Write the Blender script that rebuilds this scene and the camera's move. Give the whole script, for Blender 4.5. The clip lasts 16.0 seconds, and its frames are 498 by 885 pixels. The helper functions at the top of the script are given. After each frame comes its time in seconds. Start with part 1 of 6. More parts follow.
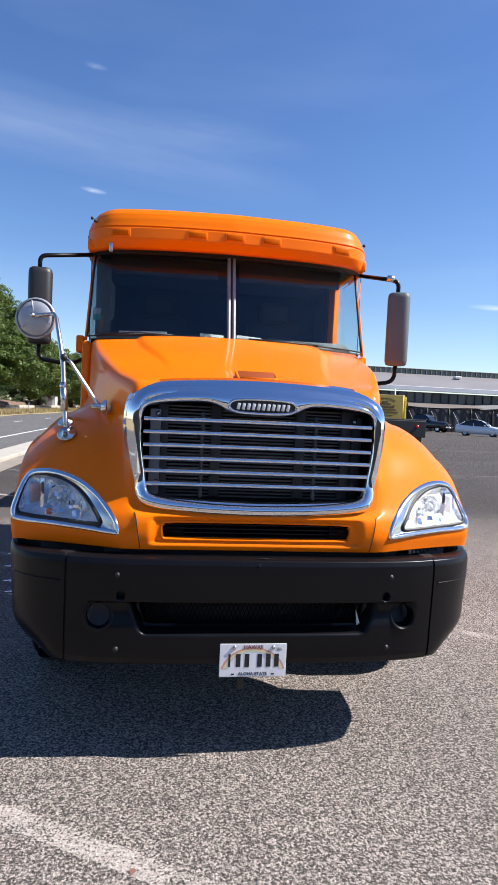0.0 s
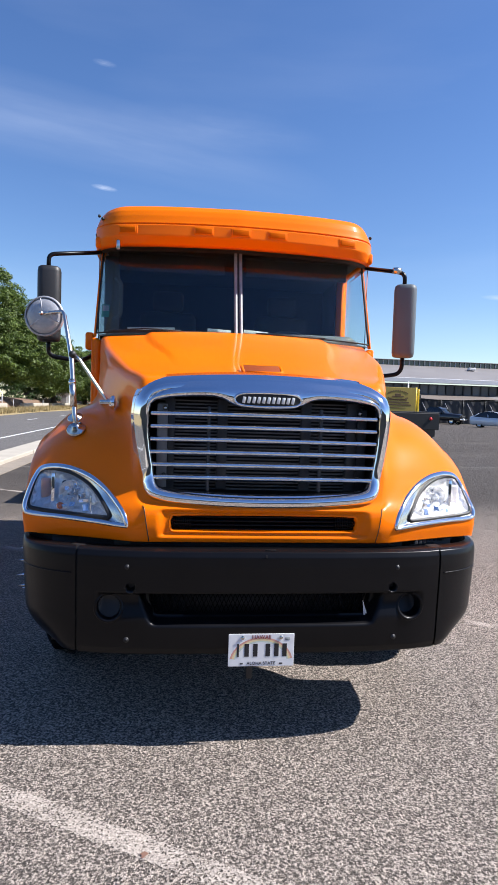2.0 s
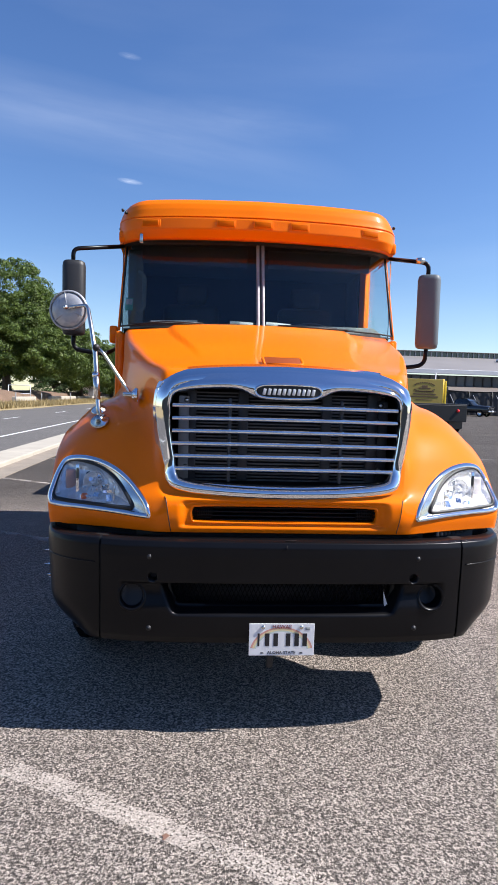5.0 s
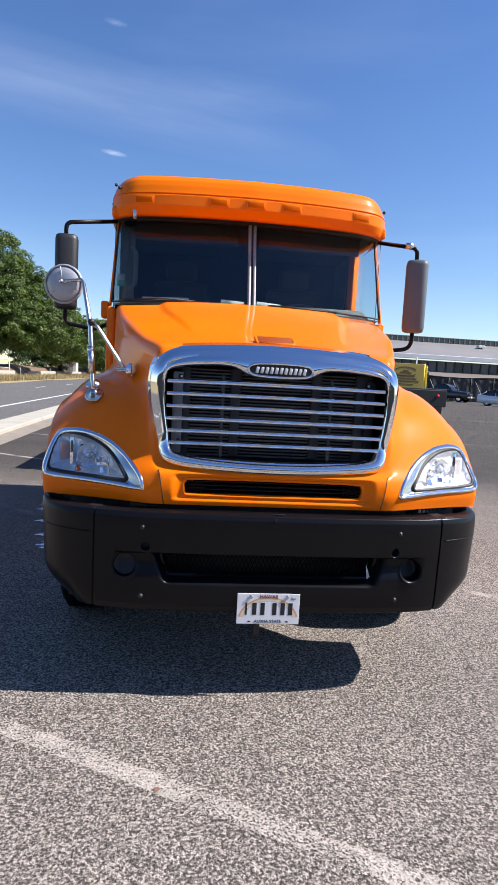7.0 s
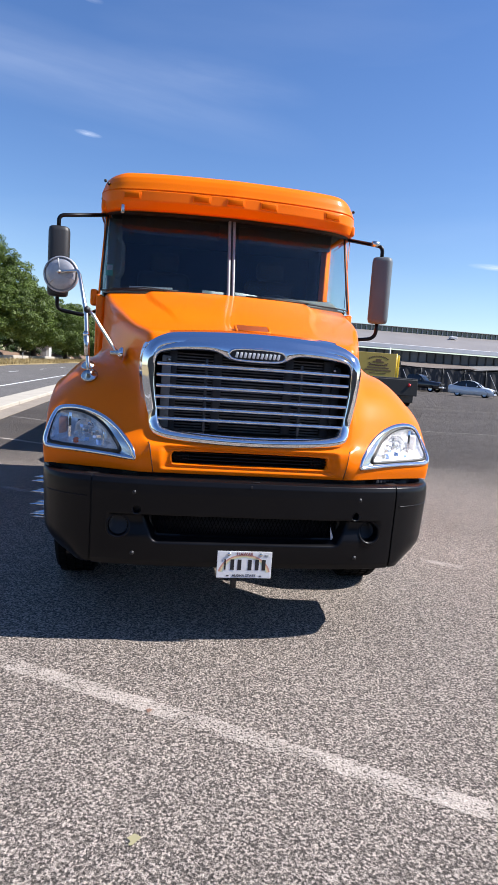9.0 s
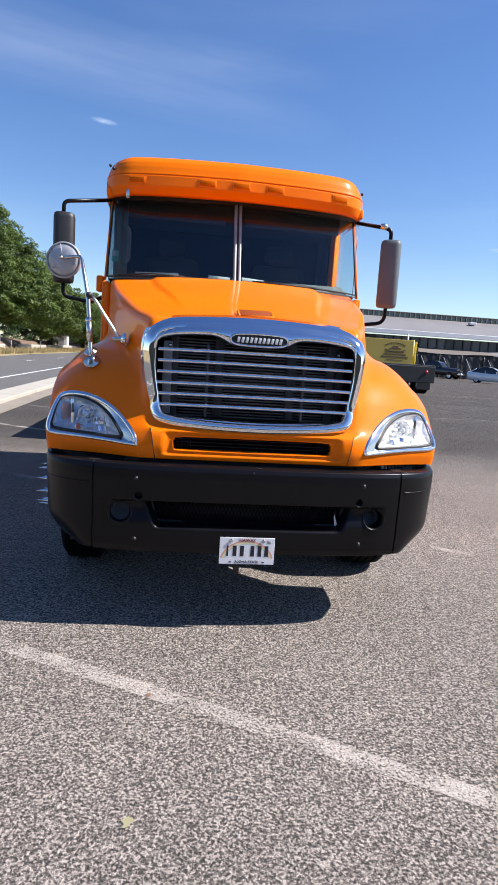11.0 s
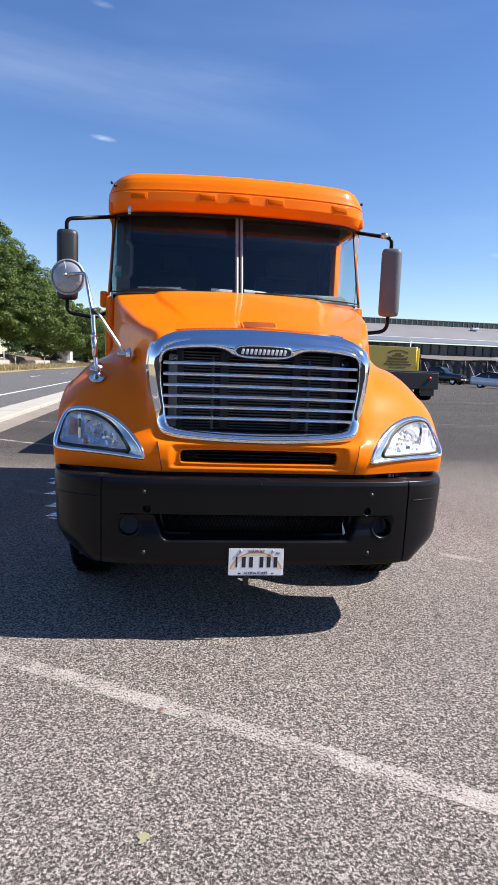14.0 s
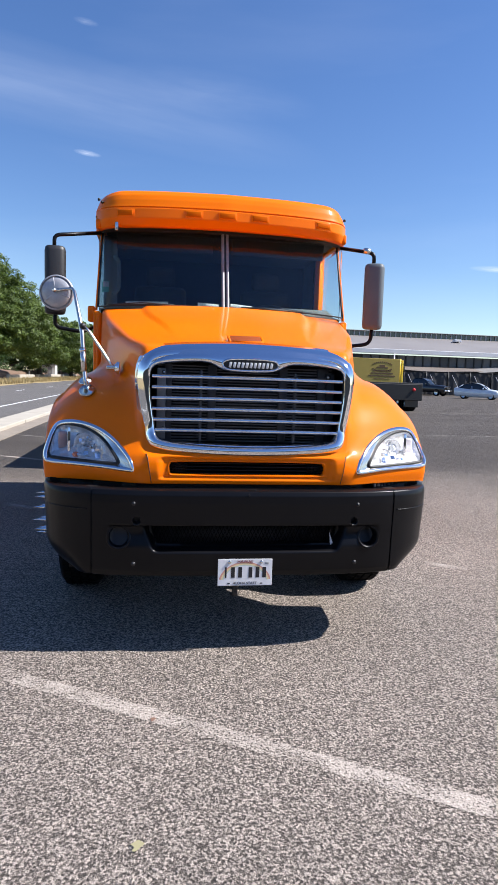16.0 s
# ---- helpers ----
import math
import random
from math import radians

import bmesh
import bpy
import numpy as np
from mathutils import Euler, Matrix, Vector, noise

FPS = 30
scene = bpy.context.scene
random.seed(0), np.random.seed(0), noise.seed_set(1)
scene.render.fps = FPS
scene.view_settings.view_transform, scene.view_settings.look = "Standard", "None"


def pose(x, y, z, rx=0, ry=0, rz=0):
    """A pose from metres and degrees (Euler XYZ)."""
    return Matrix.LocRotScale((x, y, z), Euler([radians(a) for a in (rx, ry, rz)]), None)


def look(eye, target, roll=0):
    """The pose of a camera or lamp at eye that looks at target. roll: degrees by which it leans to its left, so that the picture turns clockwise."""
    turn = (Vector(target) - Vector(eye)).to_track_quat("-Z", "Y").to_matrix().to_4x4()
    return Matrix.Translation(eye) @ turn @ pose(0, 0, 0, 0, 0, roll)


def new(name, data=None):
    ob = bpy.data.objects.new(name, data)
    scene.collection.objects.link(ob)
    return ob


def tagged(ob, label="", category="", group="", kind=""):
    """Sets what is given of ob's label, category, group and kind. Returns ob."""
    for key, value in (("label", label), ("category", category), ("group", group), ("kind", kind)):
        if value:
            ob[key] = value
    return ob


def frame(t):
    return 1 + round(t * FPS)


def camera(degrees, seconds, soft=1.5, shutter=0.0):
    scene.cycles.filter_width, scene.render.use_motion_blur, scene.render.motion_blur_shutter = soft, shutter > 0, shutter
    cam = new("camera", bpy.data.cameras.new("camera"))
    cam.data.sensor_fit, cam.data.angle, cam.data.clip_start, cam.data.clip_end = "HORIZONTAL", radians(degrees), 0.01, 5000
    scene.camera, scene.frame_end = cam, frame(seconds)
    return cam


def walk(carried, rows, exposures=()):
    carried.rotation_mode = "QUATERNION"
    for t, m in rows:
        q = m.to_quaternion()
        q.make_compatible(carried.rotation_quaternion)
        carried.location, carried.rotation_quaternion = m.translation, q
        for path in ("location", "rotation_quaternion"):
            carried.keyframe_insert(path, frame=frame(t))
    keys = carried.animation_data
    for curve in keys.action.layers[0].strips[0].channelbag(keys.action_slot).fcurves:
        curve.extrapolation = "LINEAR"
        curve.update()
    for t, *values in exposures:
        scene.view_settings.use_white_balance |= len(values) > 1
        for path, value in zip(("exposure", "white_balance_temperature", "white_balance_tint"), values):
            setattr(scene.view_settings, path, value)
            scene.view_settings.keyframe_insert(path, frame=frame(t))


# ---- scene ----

# ---------------- camera ----------------
cam = camera(43.79, 16.0)
PATH = [
    (0.0, pose(-0.456, -2.691, 1.603, 87.03, -2.66, -7.87)),
    (0.5, pose(-0.452, -2.700, 1.602, 87.00, -2.65, -7.61)),
    (1.0, pose(-0.452, -2.711, 1.601, 86.87, -2.51, -7.36)),
    (1.5, pose(-0.440, -2.723, 1.601, 86.66, -2.24, -7.07)),
    (2.0, pose(-0.426, -2.731, 1.598, 86.51, -1.87, -6.68)),
    (2.5, pose(-0.412, -2.735, 1.599, 86.36, -1.51, -6.13)),
    (3.0, pose(-0.407, -2.734, 1.596, 86.30, -1.20, -5.49)),
    (3.5, pose(-0.402, -2.730, 1.595, 86.27, -1.10, -4.94)),
    (4.0, pose(-0.410, -2.728, 1.596, 86.21, -1.26, -4.69)),
    (6.5, pose(-0.397, -2.821, 1.590, 84.47, -2.69, -4.64)),
    (7.0, pose(-0.469, -2.840, 1.582, 84.00, -3.18, -6.06)),
    (7.5, pose(-0.522, -2.885, 1.584, 83.52, -3.59, -7.76)),
    (8.0, pose(-0.534, -2.913, 1.587, 83.03, -3.96, -8.96)),
    (8.5, pose(-0.523, -2.927, 1.583, 82.41, -4.00, -8.96)),
    (9.0, pose(-0.540, -3.248, 1.561, 83.01, -3.98, -8.35)),
    (11.5, pose(-0.437, -3.231, 1.547, 81.66, -3.55, -6.46)),
    (12.0, pose(-0.433, -3.229, 1.543, 81.76, -3.51, -6.02)),
    (12.5, pose(-0.436, -3.232, 1.551, 82.13, -3.44, -5.78)),
    (13.0, pose(-0.455, -3.230, 1.563, 82.57, -3.24, -5.83)),
    (13.5, pose(-0.457, -3.232, 1.562, 82.72, -2.73, -6.10)),
    (14.0, pose(-0.465, -3.244, 1.555, 82.76, -2.26, -6.52)),
    (14.5, pose(-0.474, -3.266, 1.548, 82.87, -1.90, -6.97)),
    (15.0, pose(-0.477, -3.286, 1.554, 83.14, -1.86, -7.39)),
    (15.5, pose(-0.484, -3.298, 1.554, 83.67, -1.95, -7.75)),
    (16.0, pose(-0.482, -3.299, 1.557, 83.96, -1.89, -7.86)),
]
walk(cam, PATH)

# ---------------- sky and sun ----------------
SUN = Vector((0.94, -0.15, 1.0)).normalized()
world = bpy.data.worlds.new("sky")
scene.world = world
world.use_nodes = True
wt = world.node_tree
wt.nodes.clear()
w_out = wt.nodes.new("ShaderNodeOutputWorld")
w_bg = wt.nodes.new("ShaderNodeBackground")
w_sky = wt.nodes.new("ShaderNodeTexSky")
w_sky.sky_type = "NISHITA"
w_sky.sun_disc = False
w_sky.sun_elevation = math.asin(SUN.z)
w_sky.sun_rotation = math.atan2(SUN.x, SUN.y)
w_sky.air_density, w_sky.dust_density, w_sky.ozone_density = 1.0, 0.2, 3.0
w_bg.inputs["Strength"].default_value = 0.082
# thin cirrus and three small wisps, drawn in the sky by direction
w_co = wt.nodes.new("ShaderNodeTexCoord")
w_map = wt.nodes.new("ShaderNodeMapping")
w_map.inputs["Scale"].default_value = (0.9, 0.9, 5.0)
w_map.inputs["Rotation"].default_value = (0.0, radians(7), 0.0)
w_no = wt.nodes.new("ShaderNodeTexNoise")
w_no.inputs["Scale"].default_value = 1.7
w_no.inputs["Detail"].default_value = 5
w_no.inputs["Distortion"].default_value = 0.3
w_ra = wt.nodes.new("ShaderNodeValToRGB")
w_ra.color_ramp.elements[0].position, w_ra.color_ramp.elements[0].color = 0.50, (0, 0, 0, 1)
w_ra.color_ramp.elements[1].position, w_ra.color_ramp.elements[1].color = 0.90, (0.07, 0.07, 0.07, 1)
w_mix = wt.nodes.new("ShaderNodeMixRGB")
w_mix.inputs[2].default_value = (6.6, 7.2, 8.6, 1)
wt.links.new(w_co.outputs["Generated"], w_map.inputs[0])
wt.links.new(w_map.outputs[0], w_no.inputs["Vector"])
wt.links.new(w_no.outputs["Fac"], w_ra.inputs[0])


def wisp(az, el, half_az, half_el, gain):
    """A small streak of cloud round one direction of the sky: a soft ellipse broken up by noise."""
    d = Vector((math.sin(az) * math.cos(el), math.cos(az) * math.cos(el), math.sin(el)))
    m = wt.nodes.new("ShaderNodeMapping")
    m.vector_type = "TEXTURE"
    m.inputs["Location"].default_value = d
    m.inputs["Rotation"].default_value = (el, 0.09, -az)
    m.inputs["Scale"].default_value = (half_az, 0.5, half_el)
    g = wt.nodes.new("ShaderNodeTexGradient")
    g.gradient_type = "SPHERICAL"
    n = wt.nodes.new("ShaderNodeTexNoise")
    n.inputs["Scale"].default_value = 2.4
    n.inputs["Detail"].default_value = 4
    k = wt.nodes.new("ShaderNodeMath")
    k.operation = "MULTIPLY"
    k2 = wt.nodes.new("ShaderNodeMath")
    k2.operation = "MULTIPLY"
    k2.inputs[1].default_value = gain
    wt.links.new(w_co.outputs["Generated"], m.inputs[0])
    wt.links.new(m.outputs[0], g.inputs[0])
    wt.links.new(m.outputs[0], n.inputs["Vector"])
    wt.links.new(g.outputs["Fac"], k.inputs[0])
    wt.links.new(n.outputs["Fac"], k.inputs[1])
    wt.links.new(k.outputs[0], k2.inputs[0])
    return k2.outputs[0]


def add_up(a, b):
    k = wt.nodes.new("ShaderNodeMath")
    k.use_clamp = True
    wt.links.new(a, k.inputs[0])
    wt.links.new(b, k.inputs[1])
    return k.outputs[0]


w_bw = wt.nodes.new("ShaderNodeRGBToBW")
wt.links.new(w_ra.outputs["Color"], w_bw.inputs[0])
clouds = add_up(w_bw.outputs[0], add_up(add_up(wisp(-0.118, 0.314, 0.020, 0.0042, 0.75), wisp(0.51, 0.167, 0.045, 0.005, 0.9)), add_up(wisp(-0.20, 0.39, 0.42, 0.055, 0.22), add_up(wisp(0.06, 0.405, 0.16, 0.03, 0.12), wisp(-0.121, 0.471, 0.017, 0.0045, 0.26)))))
wt.links.new(clouds, w_mix.inputs[0])
w_hs = wt.nodes.new("ShaderNodeHueSaturation")
w_hs.inputs["Saturation"].default_value, w_hs.inputs["Value"].default_value, w_hs.inputs["Hue"].default_value = 1.19, 1.0, 0.5105
wt.links.new(w_sky.outputs[0], w_hs.inputs["Color"])
wt.links.new(w_hs.outputs[0], w_mix.inputs[1])
wt.links.new(w_mix.outputs[0], w_bg.inputs[0])
wt.links.new(w_bg.outputs[0], w_out.inputs[0])

sun = new("sun", bpy.data.lights.new("sun", "SUN"))
sun.data.energy = 4.6
sun.data.angle = radians(0.53)
sun.data.color = (1.0, 0.975, 0.95)
sun.matrix_world = look(SUN * 60, (0, 0, 0))
scene.view_settings.exposure = 1.0


# ---------------- materials ----------------
def nodes_of(name):
    m = bpy.data.materials.new(name)
    m.use_nodes = True
    return m, m.node_tree, m.node_tree.nodes["Principled BSDF"]


def make(name, base, rough=0.5, metal=0.0, coat=0.0, grain=(40.0, 0.08), stain=(3.0, 0.10), bump=(0.0, 60.0), trans=0.0, ior=1.5, spec=0.5, rough_var=0.08, by_piece=0.0, coat_rough=0.03):
    """A surface with grain and stains at two scales, a roughness that varies with them, and fine relief."""
    m, t, b = nodes_of(name)
    co = t.nodes.new("ShaderNodeTexCoord")
    n1, n2 = t.nodes.new("ShaderNodeTexNoise"), t.nodes.new("ShaderNodeTexNoise")
    n1.inputs["Scale"].default_value, n1.inputs["Detail"].default_value = grain[0], 4
    n2.inputs["Scale"].default_value, n2.inputs["Detail"].default_value = stain[0], 6
    for n in (n1, n2):
        t.links.new(co.outputs["Object"], n.inputs["Vector"])
    a = t.nodes.new("ShaderNodeMath")
    a.operation = "MULTIPLY_ADD"
    a.inputs[1].default_value, a.inputs[2].default_value = 2 * grain[1], 1 - grain[1]
    c = t.nodes.new("ShaderNodeMath")
    c.operation = "MULTIPLY_ADD"
    c.inputs[1].default_value, c.inputs[2].default_value = 2 * stain[1], 1 - stain[1]
    k = t.nodes.new("ShaderNodeMath")
    k.operation = "MULTIPLY"
    t.links.new(n1.outputs["Fac"], a.inputs[0])
    t.links.new(n2.outputs["Fac"], c.inputs[0])
    t.links.new(a.outputs[0], k.inputs[0])
    t.links.new(c.outputs[0], k.inputs[1])
    last = k.outputs[0]
    if by_piece:
        oi = t.nodes.new("ShaderNodeObjectInfo")
        p = t.nodes.new("ShaderNodeMath")
        p.operation = "MULTIPLY_ADD"
        p.inputs[1].default_value, p.inputs[2].default_value = 2 * by_piece, 1 - by_piece
        q = t.nodes.new("ShaderNodeMath")
        q.operation = "MULTIPLY"
        t.links.new(oi.outputs["Random"], p.inputs[0])
        t.links.new(p.outputs[0], q.inputs[0])
        t.links.new(last, q.inputs[1])
        last = q.outputs[0]
    v = t.nodes.new("ShaderNodeVectorMath")
    v.operation = "SCALE"
    v.inputs[0].default_value = base
    t.links.new(last, v.inputs["Scale"])
    t.links.new(v.outputs[0], b.inputs["Base Color"])
    r = t.nodes.new("ShaderNodeMath")
    r.operation = "MULTIPLY_ADD"
    r.use_clamp = True
    r.inputs[1].default_value, r.inputs[2].default_value = rough_var, max(0.0, rough - rough_var / 2)
    t.links.new(n2.outputs["Fac"], r.inputs[0])
    t.links.new(r.outputs[0], b.inputs["Roughness"])
    b.inputs["Metallic"].default_value = metal
    b.inputs["Coat Weight"].default_value = coat
    b.inputs["Coat Roughness"].default_value = coat_rough
    b.inputs["Transmission Weight"].default_value = trans
    b.inputs["IOR"].default_value = ior
    b.inputs["Specular IOR Level"].default_value = spec
    if bump[0]:
        nb = t.nodes.new("ShaderNodeTexNoise")
        nb.inputs["Scale"].default_value, nb.inputs["Detail"].default_value = bump[1], 3
        t.links.new(co.outputs["Object"], nb.inputs["Vector"])
        bp = t.nodes.new("ShaderNodeBump")
        bp.inputs["Strength"].default_value = 1.0
        bp.inputs["Distance"].default_value = bump[0]
        t.links.new(nb.outputs["Fac"], bp.inputs["Height"])
        t.links.new(bp.outputs[0], b.inputs["Normal"])
    return m


def speckled(name, tones, size, rough=0.85, relief=0.003, stain=(0.35, 0.14), far=None):
    """Rolled aggregate: stones of several greys sunk in darker binder, with stains. far = (tones, y0, y1, size):
    a smoother, older surface that takes over little by little between two distances."""
    m, t, b = nodes_of(name)
    co = t.nodes.new("ShaderNodeTexCoord")

    def tex(scale, detail, roughness=0.5):
        n = t.nodes.new("ShaderNodeTexNoise")
        n.inputs["Scale"].default_value, n.inputs["Detail"].default_value = scale, detail
        n.inputs["Roughness"].default_value = roughness
        t.links.new(co.outputs["Object"], n.inputs["Vector"])
        return n.outputs["Fac"]

    def calc(op, a, c, d=None):
        n = t.nodes.new("ShaderNodeMath")
        n.operation = op
        for i, v in enumerate((a, c, d)):
            if v is None:
                continue
            if isinstance(v, (int, float)):
                n.inputs[i].default_value = v
            else:
                t.links.new(v, n.inputs[i])
        return n.outputs[0]

    def tint(fac, cols):
        ramp = t.nodes.new("ShaderNodeValToRGB")
        els = ramp.color_ramp.elements
        while len(els) < len(cols):
            els.new(0.5)
        for e, (pos, col) in zip(els, cols):
            e.position, e.color = pos, (*col, 1)
        t.links.new(fac, ramp.inputs[0])
        return ramp.outputs["Color"]

    vo = t.nodes.new("ShaderNodeTexVoronoi")
    vo.inputs["Scale"].default_value = 1 / size
    t.links.new(co.outputs["Object"], vo.inputs["Vector"])
    sep = t.nodes.new("ShaderNodeSeparateColor")
    t.links.new(vo.outputs["Color"], sep.inputs[0])
    grains = tex(0.85 / size, 3, 0.6)
    stones = tex(0.36 / size, 2, 0.5)
    height = calc("MULTIPLY_ADD", grains, 2.3, calc("MULTIPLY_ADD", stones, 0.7, calc("MULTIPLY_ADD", sep.outputs[0], 0.66, -1.33)))
    col = tint(height, tones)
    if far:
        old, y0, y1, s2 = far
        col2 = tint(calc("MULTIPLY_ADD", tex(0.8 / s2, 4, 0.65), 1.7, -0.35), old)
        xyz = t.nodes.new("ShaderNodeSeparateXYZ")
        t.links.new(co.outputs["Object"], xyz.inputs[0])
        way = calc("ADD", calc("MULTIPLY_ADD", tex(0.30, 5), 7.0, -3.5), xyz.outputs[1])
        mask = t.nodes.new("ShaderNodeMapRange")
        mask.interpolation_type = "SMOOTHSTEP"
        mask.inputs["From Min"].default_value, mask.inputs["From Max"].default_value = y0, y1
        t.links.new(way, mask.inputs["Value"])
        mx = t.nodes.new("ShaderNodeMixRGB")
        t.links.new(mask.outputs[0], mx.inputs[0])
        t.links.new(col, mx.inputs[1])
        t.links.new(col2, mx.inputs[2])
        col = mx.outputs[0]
    if far:
        # long worn streaks across the old surface
        mp = t.nodes.new("ShaderNodeMapping")
        mp.inputs["Scale"].default_value = (0.06, 0.42, 1.0)
        t.links.new(co.outputs["Object"], mp.inputs[0])
        st = t.nodes.new("ShaderNodeTexNoise")
        st.inputs["Scale"].default_value, st.inputs["Detail"].default_value = 1.0, 5
        t.links.new(mp.outputs[0], st.inputs["Vector"])
        streak = calc("MULTIPLY_ADD", calc("MULTIPLY", calc("SUBTRACT", st.outputs["Fac"], 0.5), mask.outputs[0]), 1.1, 1.0)
        sv = t.nodes.new("ShaderNodeVectorMath")
        sv.operation = "SCALE"
        t.links.new(col, sv.inputs[0])
        t.links.new(streak, sv.inputs["Scale"])
        col = sv.outputs[0]
    k = calc("MULTIPLY", calc("MULTIPLY_ADD", tex(stain[0], 6), 4 * stain[1], 1 - 2 * stain[1]), calc("MULTIPLY_ADD", tex(5.0, 5), 0.36, 0.82))
    v = t.nodes.new("ShaderNodeVectorMath")
    v.operation = "SCALE"
    t.links.new(col, v.inputs[0])
    t.links.new(k, v.inputs["Scale"])
    t.links.new(v.outputs[0], b.inputs["Base Color"])
    b.inputs["Roughness"].default_value = rough
    b.inputs["Specular IOR Level"].default_value = 0.25
    bp = t.nodes.new("ShaderNodeBump")
    bp.inputs["Distance"].default_value = relief
    t.links.new(height, bp.inputs["Height"])
    t.links.new(bp.outputs[0], b.inputs["Normal"])
    return m


def worn_paint(name, paint, under, wear=0.5):
    """Old road paint, rubbed off the stones in patches."""
    m, t, b = nodes_of(name)
    co = t.nodes.new("ShaderNodeTexCoord")
    fine, broad, vo = t.nodes.new("ShaderNodeTexNoise"), t.nodes.new("ShaderNodeTexNoise"), t.nodes.new("ShaderNodeTexVoronoi")
    fine.inputs["Scale"].default_value, fine.inputs["Detail"].default_value = 105, 4
    broad.inputs["Scale"].default_value, broad.inputs["Detail"].default_value = 5, 5
    vo.inputs["Scale"].default_value = 95
    for n in (fine, broad, vo):
        t.links.new(co.outputs["Object"], n.inputs["Vector"])
    f2 = t.nodes.new("ShaderNodeMath")
    f2.operation = "MULTIPLY_ADD"
    f2.inputs[1].default_value, f2.inputs[2].default_value = 1.9, -0.45
    t.links.new(fine.outputs["Fac"], f2.inputs[0])
    s = t.nodes.new("ShaderNodeMath")
    t.links.new(f2.outputs[0], s.inputs[0])
    t.links.new(broad.outputs["Fac"], s.inputs[1])
    r = t.nodes.new("ShaderNodeMapRange")
    r.inputs["From Min"].default_value, r.inputs["From Max"].default_value = wear + 0.24, wear + 0.50
    t.links.new(s.outputs[0], r.inputs["Value"])
    mx = t.nodes.new("ShaderNodeMixRGB")
    mx.inputs[1].default_value, mx.inputs[2].default_value = (*under, 1), (*paint, 1)
    t.links.new(r.outputs[0], mx.inputs[0])
    sp = t.nodes.new("ShaderNodeMixRGB")
    sp.blend_type = "MULTIPLY"
    sp.inputs[0].default_value = 0.40
    t.links.new(mx.outputs[0], sp.inputs[1])
    grey = t.nodes.new("ShaderNodeRGBToBW")
    t.links.new(vo.outputs["Color"], grey.inputs[0])
    t.links.new(grey.outputs[0], sp.inputs[2])
    hs = t.nodes.new("ShaderNodeHueSaturation")
    hs.inputs["Saturation"].default_value = 0.9
    t.links.new(sp.outputs[0], hs.inputs["Color"])
    t.links.new(hs.outputs[0], b.inputs["Base Color"])
    b.inputs["Roughness"].default_value = 0.8
    bp = t.nodes.new("ShaderNodeBump")
    bp.inputs["Distance"].default_value = 0.003
    t.links.new(vo.outputs["Distance"], bp.inputs["Height"])
    t.links.new(bp.outputs[0], b.inputs["Normal"])
    gone = t.nodes.new("ShaderNodeMapRange")
    gone.inputs["From Min"].default_value, gone.inputs["From Max"].default_value = wear + 0.24, wear + 0.42
    t.links.new(s.outputs[0], gone.inputs["Value"])
    t.links.new(gone.outputs[0], b.inputs["Alpha"])
    return m


def leafy(name, dark, light):
    m, t, b = nodes_of(name)
    ge = t.nodes.new("ShaderNodeNewGeometry")
    mx = t.nodes.new("ShaderNodeMixRGB")
    mx.inputs[1].default_value, mx.inputs[2].default_value = (*dark, 1), (*light, 1)
    t.links.new(ge.outputs["Random Per Island"], mx.inputs[0])
    t.links.new(mx.outputs[0], b.inputs["Base Color"])
    b.inputs["Roughness"].default_value = 0.55
    tr = t.nodes.new("ShaderNodeBsdfTranslucent")
    t.links.new(mx.outputs[0], tr.inputs["Color"])
    ms = t.nodes.new("ShaderNodeMixShader")
    ms.inputs[0].default_value = 0.3
    t.links.new(b.outputs[0], ms.inputs[1])
    t.links.new(tr.outputs[0], ms.inputs[2])
    t.links.new(ms.outputs[0], t.nodes["Material Output"].inputs["Surface"])
    return m


ORANGE = make("orange_paint", (0.84, 0.166, 0.0), 0.42, coat=0.30, coat_rough=0.08, grain=(180, 0.03), stain=(2.2, 0.06), bump=(0.00003, 9), spec=0.06)
ORANGE_LENS = make("orange_lens", (0.58, 0.110, 0.0), 0.4, grain=(120, 0.1), coat=0.0, spec=0.06)
CHROME = make("chrome", (0.78, 0.79, 0.81), 0.06, metal=1.0, grain=(90, 0.05), stain=(4, 0.08), rough_var=0.06)
STEEL = make("brushed_steel", (0.60, 0.59, 0.57), 0.24, metal=1.0, grain=(200, 0.08), stain=(9, 0.12), rough_var=0.12)
DULL_CHROME = make("dull_chrome", (0.42, 0.42, 0.42), 0.18, metal=1.0, grain=(90, 0.1), stain=(9, 0.2), rough_var=0.1)
BLACK_PLASTIC = make("black_bumper_plastic", (0.0045, 0.0044, 0.0055), 0.32, grain=(300, 0.12), stain=(3.2, 0.30), bump=(0.0002, 420), rough_var=0.16, spec=0.20)
BLACK = make("black_trim", (0.010, 0.010, 0.011), 0.55, grain=(120, 0.15), stain=(6, 0.2))
DARK_METAL = make("dark_metal", (0.035, 0.035, 0.037), 0.5, metal=0.6, grain=(120, 0.15), stain=(6, 0.25))
FIN = make("radiator_fins", (0.15, 0.145, 0.15), 0.5, metal=0.2, grain=(160, 0.2), stain=(8, 0.25))
FIN_FRAME = make("radiator_frame", (0.065, 0.063, 0.066), 0.6, grain=(90, 0.2), stain=(6, 0.25))
